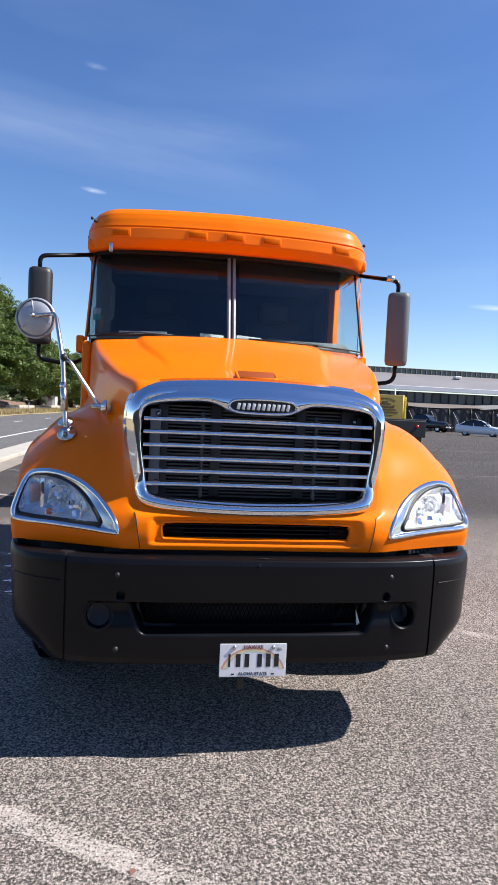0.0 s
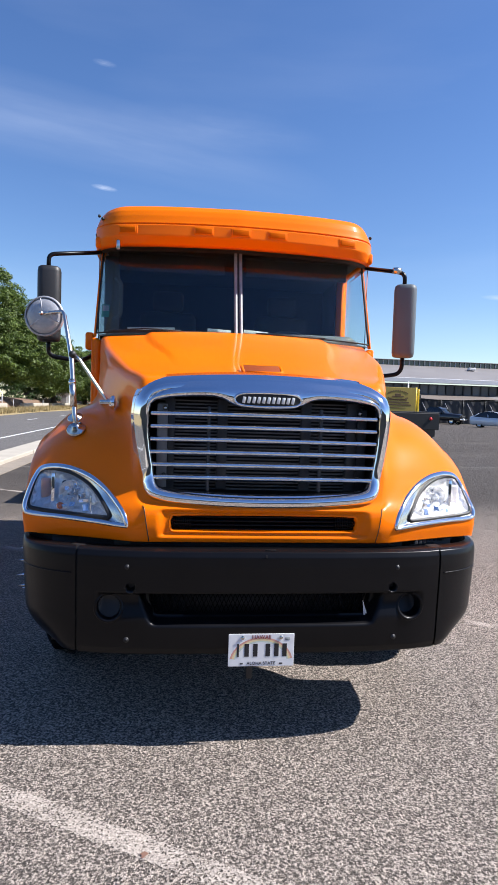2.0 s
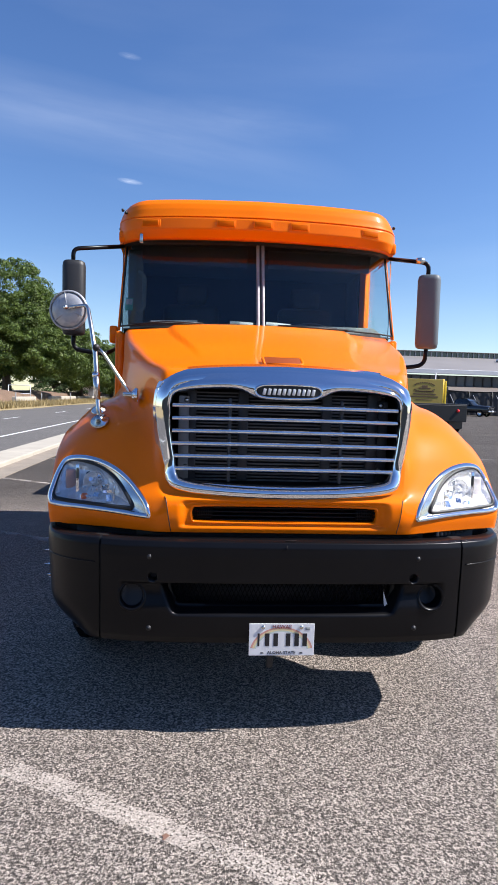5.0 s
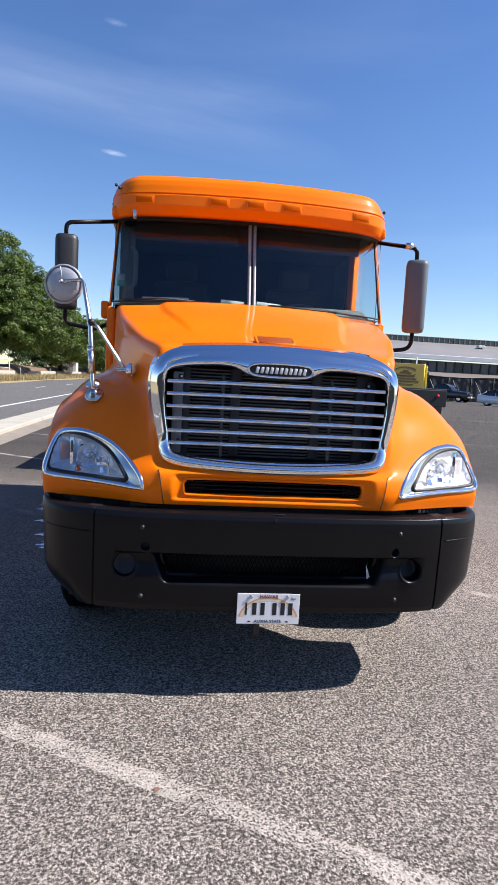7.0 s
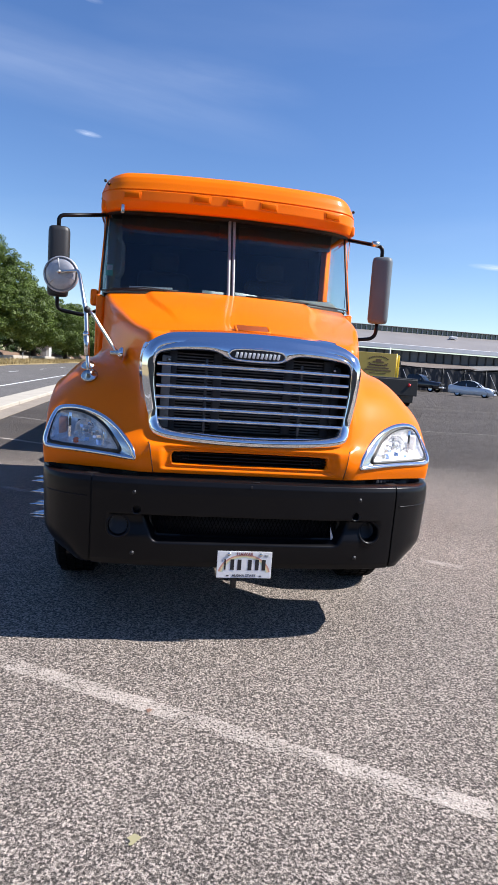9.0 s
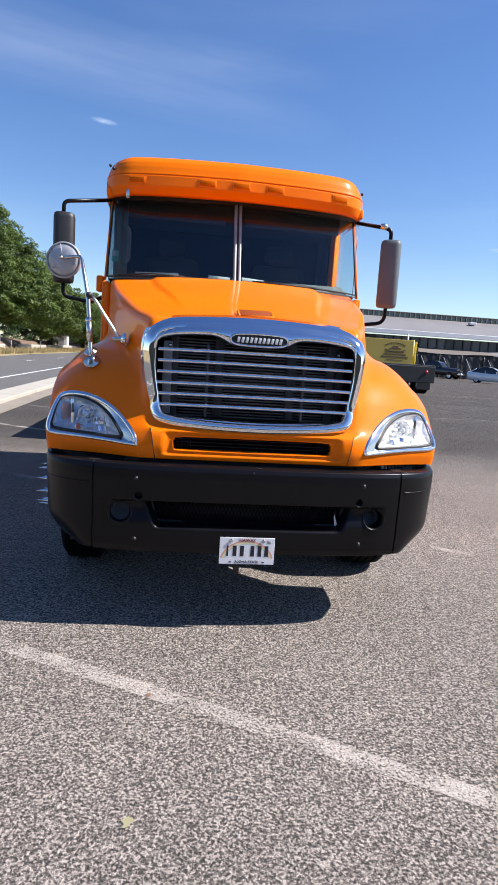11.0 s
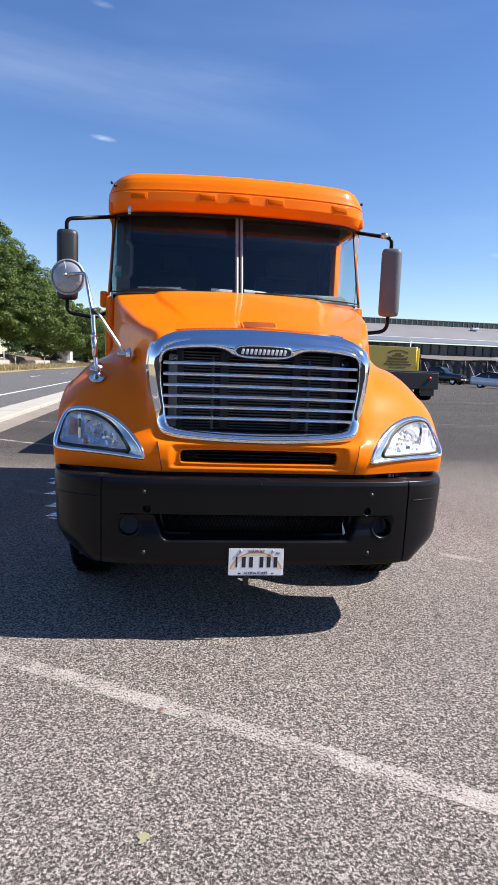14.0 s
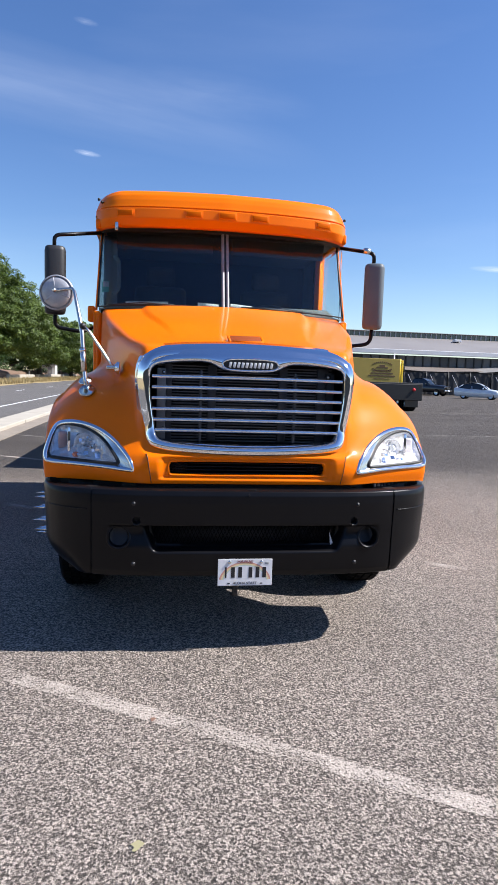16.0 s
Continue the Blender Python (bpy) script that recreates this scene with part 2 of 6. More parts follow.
RUBBER = make("tyre_rubber", (0.0055, 0.0055, 0.0055), 0.85, grain=(90, 0.15), stain=(6, 0.25), bump=(0.001, 120), spec=0.15)
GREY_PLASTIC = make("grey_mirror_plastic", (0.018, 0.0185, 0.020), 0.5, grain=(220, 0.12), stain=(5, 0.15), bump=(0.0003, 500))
PALE_SILVER = make("pale_silver", (0.66, 0.66, 0.67), 0.35, metal=0.35, grain=(80, 0.04))
# mirror plastic of the sunny side, its sunlight put into a paler grey
SUNLIT_PLASTIC = make("sunlit_mirror_plastic", (0.115, 0.135, 0.150), 0.50, grain=(200, 0.08), stain=(5, 0.16), bump=(0.0003, 500), spec=0.25)
GLASS = make("windshield_glass", (0.78, 0.86, 0.86), 0.0, trans=1.0, ior=1.42, grain=(10, 0.0), stain=(2, 0.02), rough_var=0.0, spec=0.5)
CLEAR = make("clear_lens", (0.99, 0.99, 0.99), 0.05, trans=1.0, ior=1.30, grain=(10, 0.0), stain=(6, 0.02), rough_var=0.02)
REFLECTOR = make("headlight_reflector", (0.90, 0.89, 0.87), 0.12, metal=0.62, grain=(60, 0.06), stain=(14, 0.06), bump=(0.014, 34))
AMBER = make("amber_lens", (0.85, 0.16, 0.03), 0.2, grain=(60, 0.2), coat=0.6)
WHITE_PAINT = make("white_paint", (0.78, 0.78, 0.79), 0.4, grain=(90, 0.03), stain=(5, 0.06))
PLATE_RED = make("plate_rainbow_red", (0.70, 0.36, 0.28), 0.4)
PLATE_YELLOW = make("plate_rainbow_yellow", (0.80, 0.64, 0.36), 0.4)
PLATE_GREEN = make("plate_rainbow_green", (0.58, 0.66, 0.58), 0.4)
INK = make("black_ink", (0.015, 0.015, 0.02), 0.5)
RED_LAMP = make("red_lamp", (0.65, 0.02, 0.02), 0.25, coat=0.6)
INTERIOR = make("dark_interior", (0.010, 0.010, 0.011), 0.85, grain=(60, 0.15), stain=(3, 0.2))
# side glass twice: clear for the sunny side, shade put into the left tint
SIDE_GLASS = make("sunlit_side_glass", (0.90, 0.94, 0.94), 0.0, trans=1.0, ior=1.06, grain=(10, 0.0), stain=(2, 0.02), rough_var=0.0)
SHADE_TINTED_GLASS = make("shade_tinted_side_glass", (0.55, 0.62, 0.60), 0.0, trans=1.0, ior=1.06, spec=0.1, grain=(10, 0.0), stain=(2, 0.02), rough_var=0.0)
INTERIOR_GREY = make("grey_dashboard", (0.10, 0.115, 0.112), 0.8, grain=(90, 0.12), stain=(4, 0.15), bump=(0.0006, 260))
PAPER = make("paper", (0.34, 0.36, 0.36), 0.8, grain=(60, 0.06))
TEAL = make("sticker_green", (0.05, 0.26, 0.20), 0.5)
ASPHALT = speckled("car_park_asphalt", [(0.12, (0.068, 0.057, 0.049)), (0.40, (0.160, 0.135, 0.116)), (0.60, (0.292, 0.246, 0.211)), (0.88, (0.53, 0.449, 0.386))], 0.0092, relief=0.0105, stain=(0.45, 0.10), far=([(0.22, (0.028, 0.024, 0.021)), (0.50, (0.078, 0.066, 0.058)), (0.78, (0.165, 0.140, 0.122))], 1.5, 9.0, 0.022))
# rubber in a paler grey that carries the sun on the ribs
LIT_RUBBER = make("sunlit_rubber", (0.05, 0.05, 0.053), 0.8, grain=(60, 0.2))
CRACK = make("dark_crack", (0.035, 0.032, 0.03), 0.95, grain=(60, 0.3), stain=(4, 0.3))
ROAD = speckled("road_asphalt", [(0.1, (0.070, 0.065, 0.061)), (0.6, (0.125, 0.116, 0.109)), (0.95, (0.19, 0.177, 0.167))], 0.02, relief=0.002, stain=(0.3, 0.10))
LINE_PAINT = worn_paint("worn_line_paint", (0.47, 0.395, 0.335), (0.20, 0.165, 0.138), 0.57)
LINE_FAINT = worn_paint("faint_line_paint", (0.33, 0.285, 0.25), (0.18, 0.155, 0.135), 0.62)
ROAD_LINE = make("road_line_paint", (0.70, 0.70, 0.68), 0.6, grain=(30, 0.12), stain=(2, 0.12))
CONCRETE = make("pale_concrete", (0.40, 0.36, 0.30), 0.85, grain=(60, 0.14), stain=(1.4, 0.22), bump=(0.002, 60))
DRY_GRASS = make("dry_grass_soil", (0.31, 0.235, 0.115), 0.95, grain=(14, 0.35), stain=(0.6, 0.3), bump=(0.05, 8))
EARTH = make("brown_earth", (0.16, 0.10, 0.065), 0.95, grain=(8, 0.35), stain=(0.5, 0.3), bump=(0.08, 3))
BARK = make("tree_bark", (0.085, 0.065, 0.05), 0.95, grain=(14, 0.3), stain=(2, 0.2), bump=(0.03, 9))
LEAF = leafy("tree_leaves", (0.034, 0.064, 0.010), (0.135, 0.192, 0.026))
LEAF_DARK = leafy("shrub_leaves", (0.020, 0.045, 0.012), (0.070, 0.125, 0.028))
STRAW = leafy("dry_grass_blades", (0.25, 0.185, 0.08), (0.42, 0.33, 0.16))
ROOF_SHEET = make("weathered_roof_sheet", (0.20, 0.183, 0.175), 0.6, grain=(6, 0.10), stain=(0.25, 0.22))
FASCIA = make("white_fascia", (0.62, 0.61, 0.62), 0.55, grain=(5, 0.05), stain=(0.5, 0.10))
WALL_DARK = make("dark_wall_panel", (0.105, 0.108, 0.115), 0.6, grain=(4, 0.15), stain=(0.5, 0.25), by_piece=0.45)
DARK_POST = make("dark_wall_post", (0.05, 0.05, 0.054), 0.6, grain=(5, 0.12), stain=(0.6, 0.2))
WALL_POST = make("grey_wall_post", (0.30, 0.30, 0.31), 0.6, grain=(5, 0.12), stain=(0.6, 0.2))
FENCE_CLOTH = make("black_fence_cloth", (0.036, 0.036, 0.040), 0.9, grain=(6, 0.25), stain=(0.7, 0.35), by_piece=0.25)
PALE_SHED = make("pale_shed_roof", (0.20, 0.19, 0.18), 0.7, grain=(3, 0.15), stain=(0.3, 0.25))
SHED_ROOF = make("brown_shed_roof", (0.16, 0.13, 0.11), 0.7, grain=(4, 0.15), stain=(0.3, 0.25))
SIGN_YELLOW = make("yellow_sign_board", (0.34, 0.25, 0.05), 0.5, grain=(30, 0.06), stain=(1.2, 0.14))
BRIGHT_YELLOW = make("yellow_cab_paint", (0.80, 0.55, 0.03), 0.35, coat=0.4)
SIGN_BROWN = make("brown_lettering", (0.10, 0.055, 0.02), 0.6)
CAR_SILVER = make("silver_car_paint", (0.60, 0.64, 0.70), 0.3, metal=0.12, coat=0.8, grain=(200, 0.03), stain=(1, 0.05))
CAR_BLACK = make("black_car_paint", (0.012, 0.012, 0.015), 0.3, coat=0.8, grain=(200, 0.03), stain=(1, 0.08))
CAR_GLASS = make("dark_car_glass", (0.015, 0.018, 0.02), 0.05, spec=0.8, grain=(10, 0.02), stain=(2, 0.03), rough_var=0.02)
TRAILER = make("grey_trailer_panel", (0.40, 0.40, 0.40), 0.5, grain=(20, 0.06), stain=(0.8, 0.12))


# ---------------- mesh helpers ----------------
def part(name, bm, material, parent=None, label="", smooth=True):
    """Links a bmesh as one mesh object, under a thing or a part."""
    me = bpy.data.meshes.new(name)
    bm.to_mesh(me)
    bm.free()
    me.materials.append(material)
    if smooth:
        me.shade_smooth()
    ob = new(name, me)
    ob.parent = parent
    if label:
        ob["label"] = label
    return ob


def again(ob, name, m, parent=None):
    """Another object on the same mesh."""
    o = new(name, ob.data)
    o.parent = parent if parent else ob.parent
    o.matrix_local = m
    return o


def thing(name, label, category, group="", kind="", at=(0, 0, 0), turn=0.0):
    e = new(name)
    e.matrix_world = pose(*at, 0, 0, turn)
    e.empty_display_size = 0.2
    return tagged(e, label, category, group, kind)


def box(sx, sy, sz, at=(0, 0, 0), bevel=0.0, seg=2, bm=None, turn=None):
    """A box with its centre at `at`, its edges rounded."""
    b = bmesh.new()
    bmesh.ops.create_cube(b, size=1.0)
    bmesh.ops.scale(b, vec=(sx, sy, sz), verts=b.verts)
    if bevel:
        bmesh.ops.bevel(b, geom=b.edges[:], offset=min(bevel, 0.49 * min(sx, sy, sz)), segments=seg, profile=0.5, affect="EDGES")
    m = Matrix.Translation(at) @ (turn if turn else Matrix())
    bmesh.ops.transform(b, matrix=m, verts=b.verts)
    return join(bm, b) if bm else b


def join(bm, other):
    me = bpy.data.meshes.new("tmp")
    other.to_mesh(me)
    other.free()
    bm.from_mesh(me)
    bpy.data.meshes.remove(me)
    return bm


def grid(rows, close_u=False, close_v=False, keep=None):
    """A sheet through rows of points, all of one length; keep(centre) says which faces stay."""
    bm = bmesh.new()
    vs = [[bm.verts.new(p) for p in r] for r in rows]
    n, m = len(rows), len(rows[0])
    for i in range(n if close_v else n - 1):
        for j in range(m if close_u else m - 1):
            q = (vs[i][j], vs[i][(j + 1) % m], vs[(i + 1) % n][(j + 1) % m], vs[(i + 1) % n][j])
            if keep:
                c = (q[0].co + q[1].co + q[2].co + q[3].co) / 4
                if not keep(c):
                    continue
            bm.faces.new(q)
    loose = [v for v in bm.verts if not v.link_faces]
    bmesh.ops.delete(bm, geom=loose, context="VERTS")
    bmesh.ops.recalc_face_normals(bm, faces=bm.faces)
    return bm


def tube(points, radius, n=10, ends=True):
    """A round bar along points; radius one number or one for each point."""
    pts = [Vector(p) for p in points]
    rad = radius if isinstance(radius, (list, tuple)) else [radius] * len(pts)
    bm = bmesh.new()
    rings, side = [], None
    for i, p in enumerate(pts):
        d = (pts[min(i + 1, len(pts) - 1)] - pts[max(i - 1, 0)]).normalized()
        if side is None:
            side = d.orthogonal().normalized()
        side = (side - d * side.dot(d)).normalized()
        up = d.cross(side)
        rings.append([bm.verts.new(p + rad[i] * (math.cos(a) * side + math.sin(a) * up)) for a in (2 * math.pi * k / n for k in range(n))])
    for a, b in zip(rings, rings[1:]):
        for k in range(n):
            bm.faces.new((a[k], a[(k + 1) % n], b[(k + 1) % n], b[k]))
    if ends:
        bm.faces.new(rings[0][::-1])
        bm.faces.new(rings[-1])
    bmesh.ops.recalc_face_normals(bm, faces=bm.faces)
    return bm


def rounded(points, radius, steps=5):
    """A path with its corners rounded."""
    pts = [Vector(p) for p in points]
    out = [pts[0]]
    for a, b, c in zip(pts, pts[1:], pts[2:]):
        u, v = (a - b), (c - b)
        r = min(radius, u.length * 0.49, v.length * 0.49)
        p, q = b + u.normalized() * r, b + v.normalized() * r
        for k in range(steps + 1):
            s = k / steps
            out.append((1 - s) ** 2 * p + 2 * s * (1 - s) * b + s * s * q)
    out.append(pts[-1])
    return out


def spin(profile, n=32, axis="y"):
    """A turned body: profile of (radius, along)."""
    rows = []
    for k in range(n):
        a = 2 * math.pi * k / n
        c, s = math.cos(a), math.sin(a)
        rows.append([{"y": (r * c, h, r * s), "z": (r * c, r * s, h), "x": (h, r * c, r * s)}[axis] for r, h in profile])
    return grid(rows, close_v=True)


def spline(xs, ys):
    """A smooth curve through a few control values (Catmull-Rom, uneven steps allowed)."""
    xs, ys = list(xs), list(ys)
    n = len(xs)
    sl = [(ys[min(i + 1, n - 1)] - ys[max(i - 1, 0)]) / (xs[min(i + 1, n - 1)] - xs[max(i - 1, 0)]) for i in range(n)]

    def f(x):
        x = min(max(x, xs[0]), xs[-1])
        i = min(max(int(np.searchsorted(xs, x, side="right")) - 1, 0), n - 2)
        h = xs[i + 1] - xs[i]
        t = (x - xs[i]) / h
        return ((2 * t**3 - 3 * t**2 + 1) * ys[i] + (t**3 - 2 * t**2 + t) * h * sl[i] + (-2 * t**3 + 3 * t**2) * ys[i + 1] + (t**3 - t**2) * h * sl[i + 1])

    return f


def closed_curve(pts, n):
    """n even points along a closed smooth curve through pts (2D)."""
    p = [Vector(q) for q in pts]
    m = len(p)
    dense = []
    for i in range(m):
        a, b, c, d = p[i - 1], p[i], p[(i + 1) % m], p[(i + 2) % m]
        for k in range(24):
            t = k / 24
            dense.append(0.5 * ((2 * b) + (c - a) * t + (2 * a - 5 * b + 4 * c - d) * t * t + (3 * b - a - 3 * c + d) * t**3))
    ln = [0.0]
    for i in range(len(dense)):
        ln.append(ln[-1] + (dense[(i + 1) % len(dense)] - dense[i]).length)
    out, j = [], 0
    for k in range(n):
        w = ln[-1] * k / n
        while ln[j + 1] < w:
            j += 1
        s = (w - ln[j]) / max(ln[j + 1] - ln[j], 1e-9)
        out.append(dense[j].lerp(dense[(j + 1) % len(dense)], s))
    return out


def inside(poly, x, y):
    c, j = False, len(poly) - 1
    for i in range(len(poly)):
        xi, yi, xj, yj = poly[i][0], poly[i][1], poly[j][0], poly[j][1]
        if (yi > y) != (yj > y) and x < (xj - xi) * (y - yi) / (yj - yi) + xi:
            c = not c
        j = i
    return c


def inset(poly, d):
    """A closed 2D line moved inwards by d (counter-clockwise or clockwise)."""
    area = sum(poly[i - 1][0] * poly[i][1] - poly[i][0] * poly[i - 1][1] for i in range(len(poly)))
    s = 1 if area > 0 else -1
    out = []
    for i, q in enumerate(poly):
        t = (Vector(poly[(i + 1) % len(poly)]) - Vector(poly[i - 1])).normalized()
        out.append(Vector(q) + d * s * Vector((-t[1], t[0])))
    return out


def fill(poly, y_of, depth=0.0):
    """A sheet that fills a closed (x, z) line, its y from y_of(x, z)."""
    bm = bmesh.new()
    c = sum((Vector(p) for p in poly), Vector((0, 0))) / len(poly)
    rings = []
    for s in (1.0, 0.8, 0.6, 0.4, 0.2):
        rings.append([bm.verts.new((c[0] + (p[0] - c[0]) * s, y_of(c[0] + (p[0] - c[0]) * s, c[1] + (p[1] - c[1]) * s), c[1] + (p[1] - c[1]) * s)) for p in poly])
    mid = bm.verts.new((c[0], y_of(c[0], c[1]), c[1]))
    n = len(poly)
    for a, b in zip(rings, rings[1:]):
        for k in range(n):
            bm.faces.new((a[k], a[(k + 1) % n], b[(k + 1) % n], b[k]))
    for k in range(n):
        bm.faces.new((rings[-1][k], rings[-1][(k + 1) % n], mid))
    bmesh.ops.recalc_face_normals(bm, faces=bm.faces)
    if depth:
        r = bmesh.ops.solidify(bm, geom=bm.faces[:], thickness=depth)
    return bm


def words(name, text, size, material, parent, m, label="", thick=0.0006):
    """Letters in the built-in font, as a mesh."""
    cu = bpy.data.curves.new(name, "FONT")
    cu.body, cu.size, cu.align_x, cu.align_y, cu.extrude = text, size, "CENTER", "CENTER", thick
    tmp = bpy.data.objects.new(name, cu)
    scene.collection.objects.link(tmp)
    bpy.context.view_layer.update()
    me = bpy.data.meshes.new_from_object(tmp.evaluated_get(bpy.context.evaluated_depsgraph_get()))
    bpy.data.objects.remove(tmp)
    bpy.data.curves.remove(cu)
    me.materials.clear()
    me.materials.append(material)
    ob = new(name, me)
    ob.parent = parent
    ob.matrix_local = m
    if label:
        ob["label"] = label
    return ob

# ---------------- the ground and the road ----------------
bm = bmesh.new()
bmesh.ops.create_grid(bm, x_segments=8, y_segments=8, size=2500)
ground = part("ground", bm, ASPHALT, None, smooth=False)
tagged(ground, "coarse grey asphalt of a large open car park", "ground", kind="structure")

# added wall, never in view: blocks low sky to deepen shade and chrome reflections
wall_back = part("sky_block_wall", box(90, 0.4, 4.0, (0, -15.2, 2.0), 0.03), make("plain_dark_wall", (0.085, 0.085, 0.075), 0.85, grain=(4, 0.2), stain=(0.4, 0.3)), None, smooth=False)
tagged(wall_back, "unseen weathered dark wall added to block the low sky", "wall", kind="structure")


def crack(points, seed, label):
    """A thin dark crack that wanders along a few points of the ground."""
    r = random.Random(seed)
    row = []
    for (x0, y0), (x1, y1) in zip(points, points[1:]):
        n = max(2, int(math.hypot(x1 - x0, y1 - y0) / 0.05))
        for k in range(n):
            x, y = x0 + (x1 - x0) * k / n + r.uniform(-0.02, 0.02), y0 + (y1 - y0) * k / n + r.uniform(-0.025, 0.025)
            w = r.uniform(0.002, 0.007)
            row.append([(x, y - w, 0.0), (x, y, 0.0035), (x, y + w, 0.0)])
    tagged(part("ground_crack", grid(row), CRACK, None, smooth=False), label, "crack", "cracks in the asphalt", "structure")


crack([(1.78, 0.45), (2.1, 0.30), (2.45, 0.24), (3.3, 0.02)], 1, "thin dark crack across the asphalt")
crack([(2.05, 4.6), (2.5, 4.75), (3.0, 4.5), (3.3, 4.8)], 2, "short branching crack in the asphalt")
crack([(2.4, 4.75), (2.7, 4.3), (2.95, 4.1)], 3, "short branching crack in the asphalt")


def strip(name, a, b, width, material, z0=0.0, z1=0.002):
    """A thin painted strip on the ground from a to b."""
    a, b = Vector(a), Vector(b)
    d = (b - a).normalized()
    s = Vector((-d.y, d.x)) * width / 2
    bmx = bmesh.new()
    k = max(2, int((b - a).length / 0.015)) if width < 0.2 else 2
    top = []
    for i in range(k + 1):
        p = a.lerp(b, i / k)
        wob = (0.006 * noise.noise(Vector((p.x * 6, p.y * 6, 1))) + 0.010 * noise.noise(Vector((p.x * 34, p.y * 34, 1)))) if width < 0.2 else 0
        wob2 = (0.006 * noise.noise(Vector((p.x * 7, p.y * 7, 9))) + 0.010 * noise.noise(Vector((p.x * 34, p.y * 34, 9)))) if width < 0.2 else 0
        q, r = p + s * (1 + wob / width * 2), p - s * (1 + wob2 / width * 2)
        top.append([(q.x, q.y, z1), (p.x, p.y, z1 + 0.001), (r.x, r.y, z1)])
    return part(name, grid(top), material, None, smooth=False)


def line_at(c, x0, x1):
    """Two points of the stall line at distance c, between two x."""
    nrm = Vector((0.508, 0.861))
    f = lambda x: (x, (c - nrm.x * x) / nrm.y)
    return f(x0), f(x1)


for c, x0, x1, mt, lb in (
    (-0.752, -4.1, 3.6, LINE_PAINT, "worn white parking line on the asphalt"),
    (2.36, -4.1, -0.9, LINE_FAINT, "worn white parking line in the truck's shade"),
    (2.36, 1.80, 2.10, LINE_PAINT, "last short piece of a worn white parking line"),
    (5.43, -4.2, -1.4, LINE_PAINT, "worn white parking line near the kerb"),
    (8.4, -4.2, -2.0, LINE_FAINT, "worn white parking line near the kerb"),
):
    o = strip("parking_line", *line_at(c, x0, x1), 0.105, mt)
    tagged(o, lb, "road marking", "parking lines", "structure")
o = strip("parking_line", (6.4, 14.15), (17.0, 14.05), 0.10, LINE_FAINT, 0.004, 0.011)
tagged(o, "long thin faded parking line on the asphalt", "road marking", "parking lines", "structure")

# flecks of yellow and white paint and a red chip on the asphalt
for nm, x, y, r, mt, lb in (
    ("paint_fleck", -0.540, -1.378, 0.018, "y", "pale yellow fleck of paint on the asphalt"),
    ("paint_fleck", -0.570, -0.726, 0.014, "w", "white fleck of paint on the asphalt"),
    ("paint_chip", -0.500, -0.620, 0.012, "r", "small red chip on the worn line"),
):
    bm = bmesh.new()
    ring = [bm.verts.new((x + r * (1 + 0.35 * math.sin(3 * a + 1) + 0.2 * math.sin(5 * a)) * math.cos(a), y + 1.3 * r * (1 + 0.3 * math.sin(2 * a)) * math.sin(a), 0.0065)) for a in (2 * math.pi * k / 18 for k in range(18))]
    bm.faces.new(ring)
    mtl = {"y": make("yellow_fleck", (0.30, 0.27, 0.15), 0.8), "w": LINE_PAINT, "r": make("red_chip", (0.19, 0.10, 0.07), 0.7)}[mt]
    tagged(part(nm, bm, mtl, None, smooth=False), lb, "paint fleck")

road = part("road", box(9.8, 340, 0.02, (-10.2, 130, 0.006)), ROAD, None, smooth=False)
tagged(road, "dark asphalt road beyond the kerb", "road", kind="structure")
bm = bmesh.new()
for k in range(60):
    box(0.78, 2.96, 0.16, (-4.82 + 0.006 * math.sin(k * 2.1), -10 + 3 * k, 0.03), 0.025, 2, bm=bm)
kerb = part("kerb", bm, CONCRETE, None, smooth=False)
tagged(kerb, "broad pale concrete kerb between car park and road", "kerb", kind="structure")
verge = part("verge", box(0.5, 180, 0.03, (-4.2, 70, 0.0)), make("sandy_edge", (0.24, 0.20, 0.16), 0.95, grain=(30, 0.3), stain=(2, 0.3)), None, smooth=False)
tagged(verge, "sandy worn edge of asphalt along the kerb", "verge", kind="structure")
o = strip("road_line", (-7.05, -40), (-7.05, 220), 0.14, ROAD_LINE, 0.012, 0.022)
tagged(o, "solid white edge line of the road", "road marking", kind="structure")
for k in range(14):
    o = strip("road_line", (-10.9, 19 + 12 * k), (-10.9, 22 + 12 * k), 0.13, ROAD_LINE, 0.012, 0.022)
    tagged(o, "short white lane dash on the road", "road marking", "lane dashes", "structure")

bank = part("bank", grid([[(-15.1 - 0.3 * math.sin(y * 0.21), y, 0.02), (-16.0, y, 0.10), (-18.0, y, 0.22 + 0.05 * math.sin(y)), (-23, y, 0.30), (-60, y, 0.9)] for y in np.linspace(-40, 260, 150)]), DRY_GRASS, None)
tagged(bank, "bank of dry yellow grass beyond the road", "verge", kind="structure")
berm = part("berm", grid([[(-21.3, y, 0.2), (-22.2, y, 1.2 + 0.25 * noise.noise(Vector((y * 0.15, 0, 3)))), (-24.2, y, 1.5 + 0.3 * noise.noise(Vector((y * 0.12, 5, 3)))), (-28, y, 1.2)] for y in np.linspace(20, 220, 120)]), EARTH, None)
tagged(berm, "low bank of bare brown earth under the trees", "bank", kind="structure")

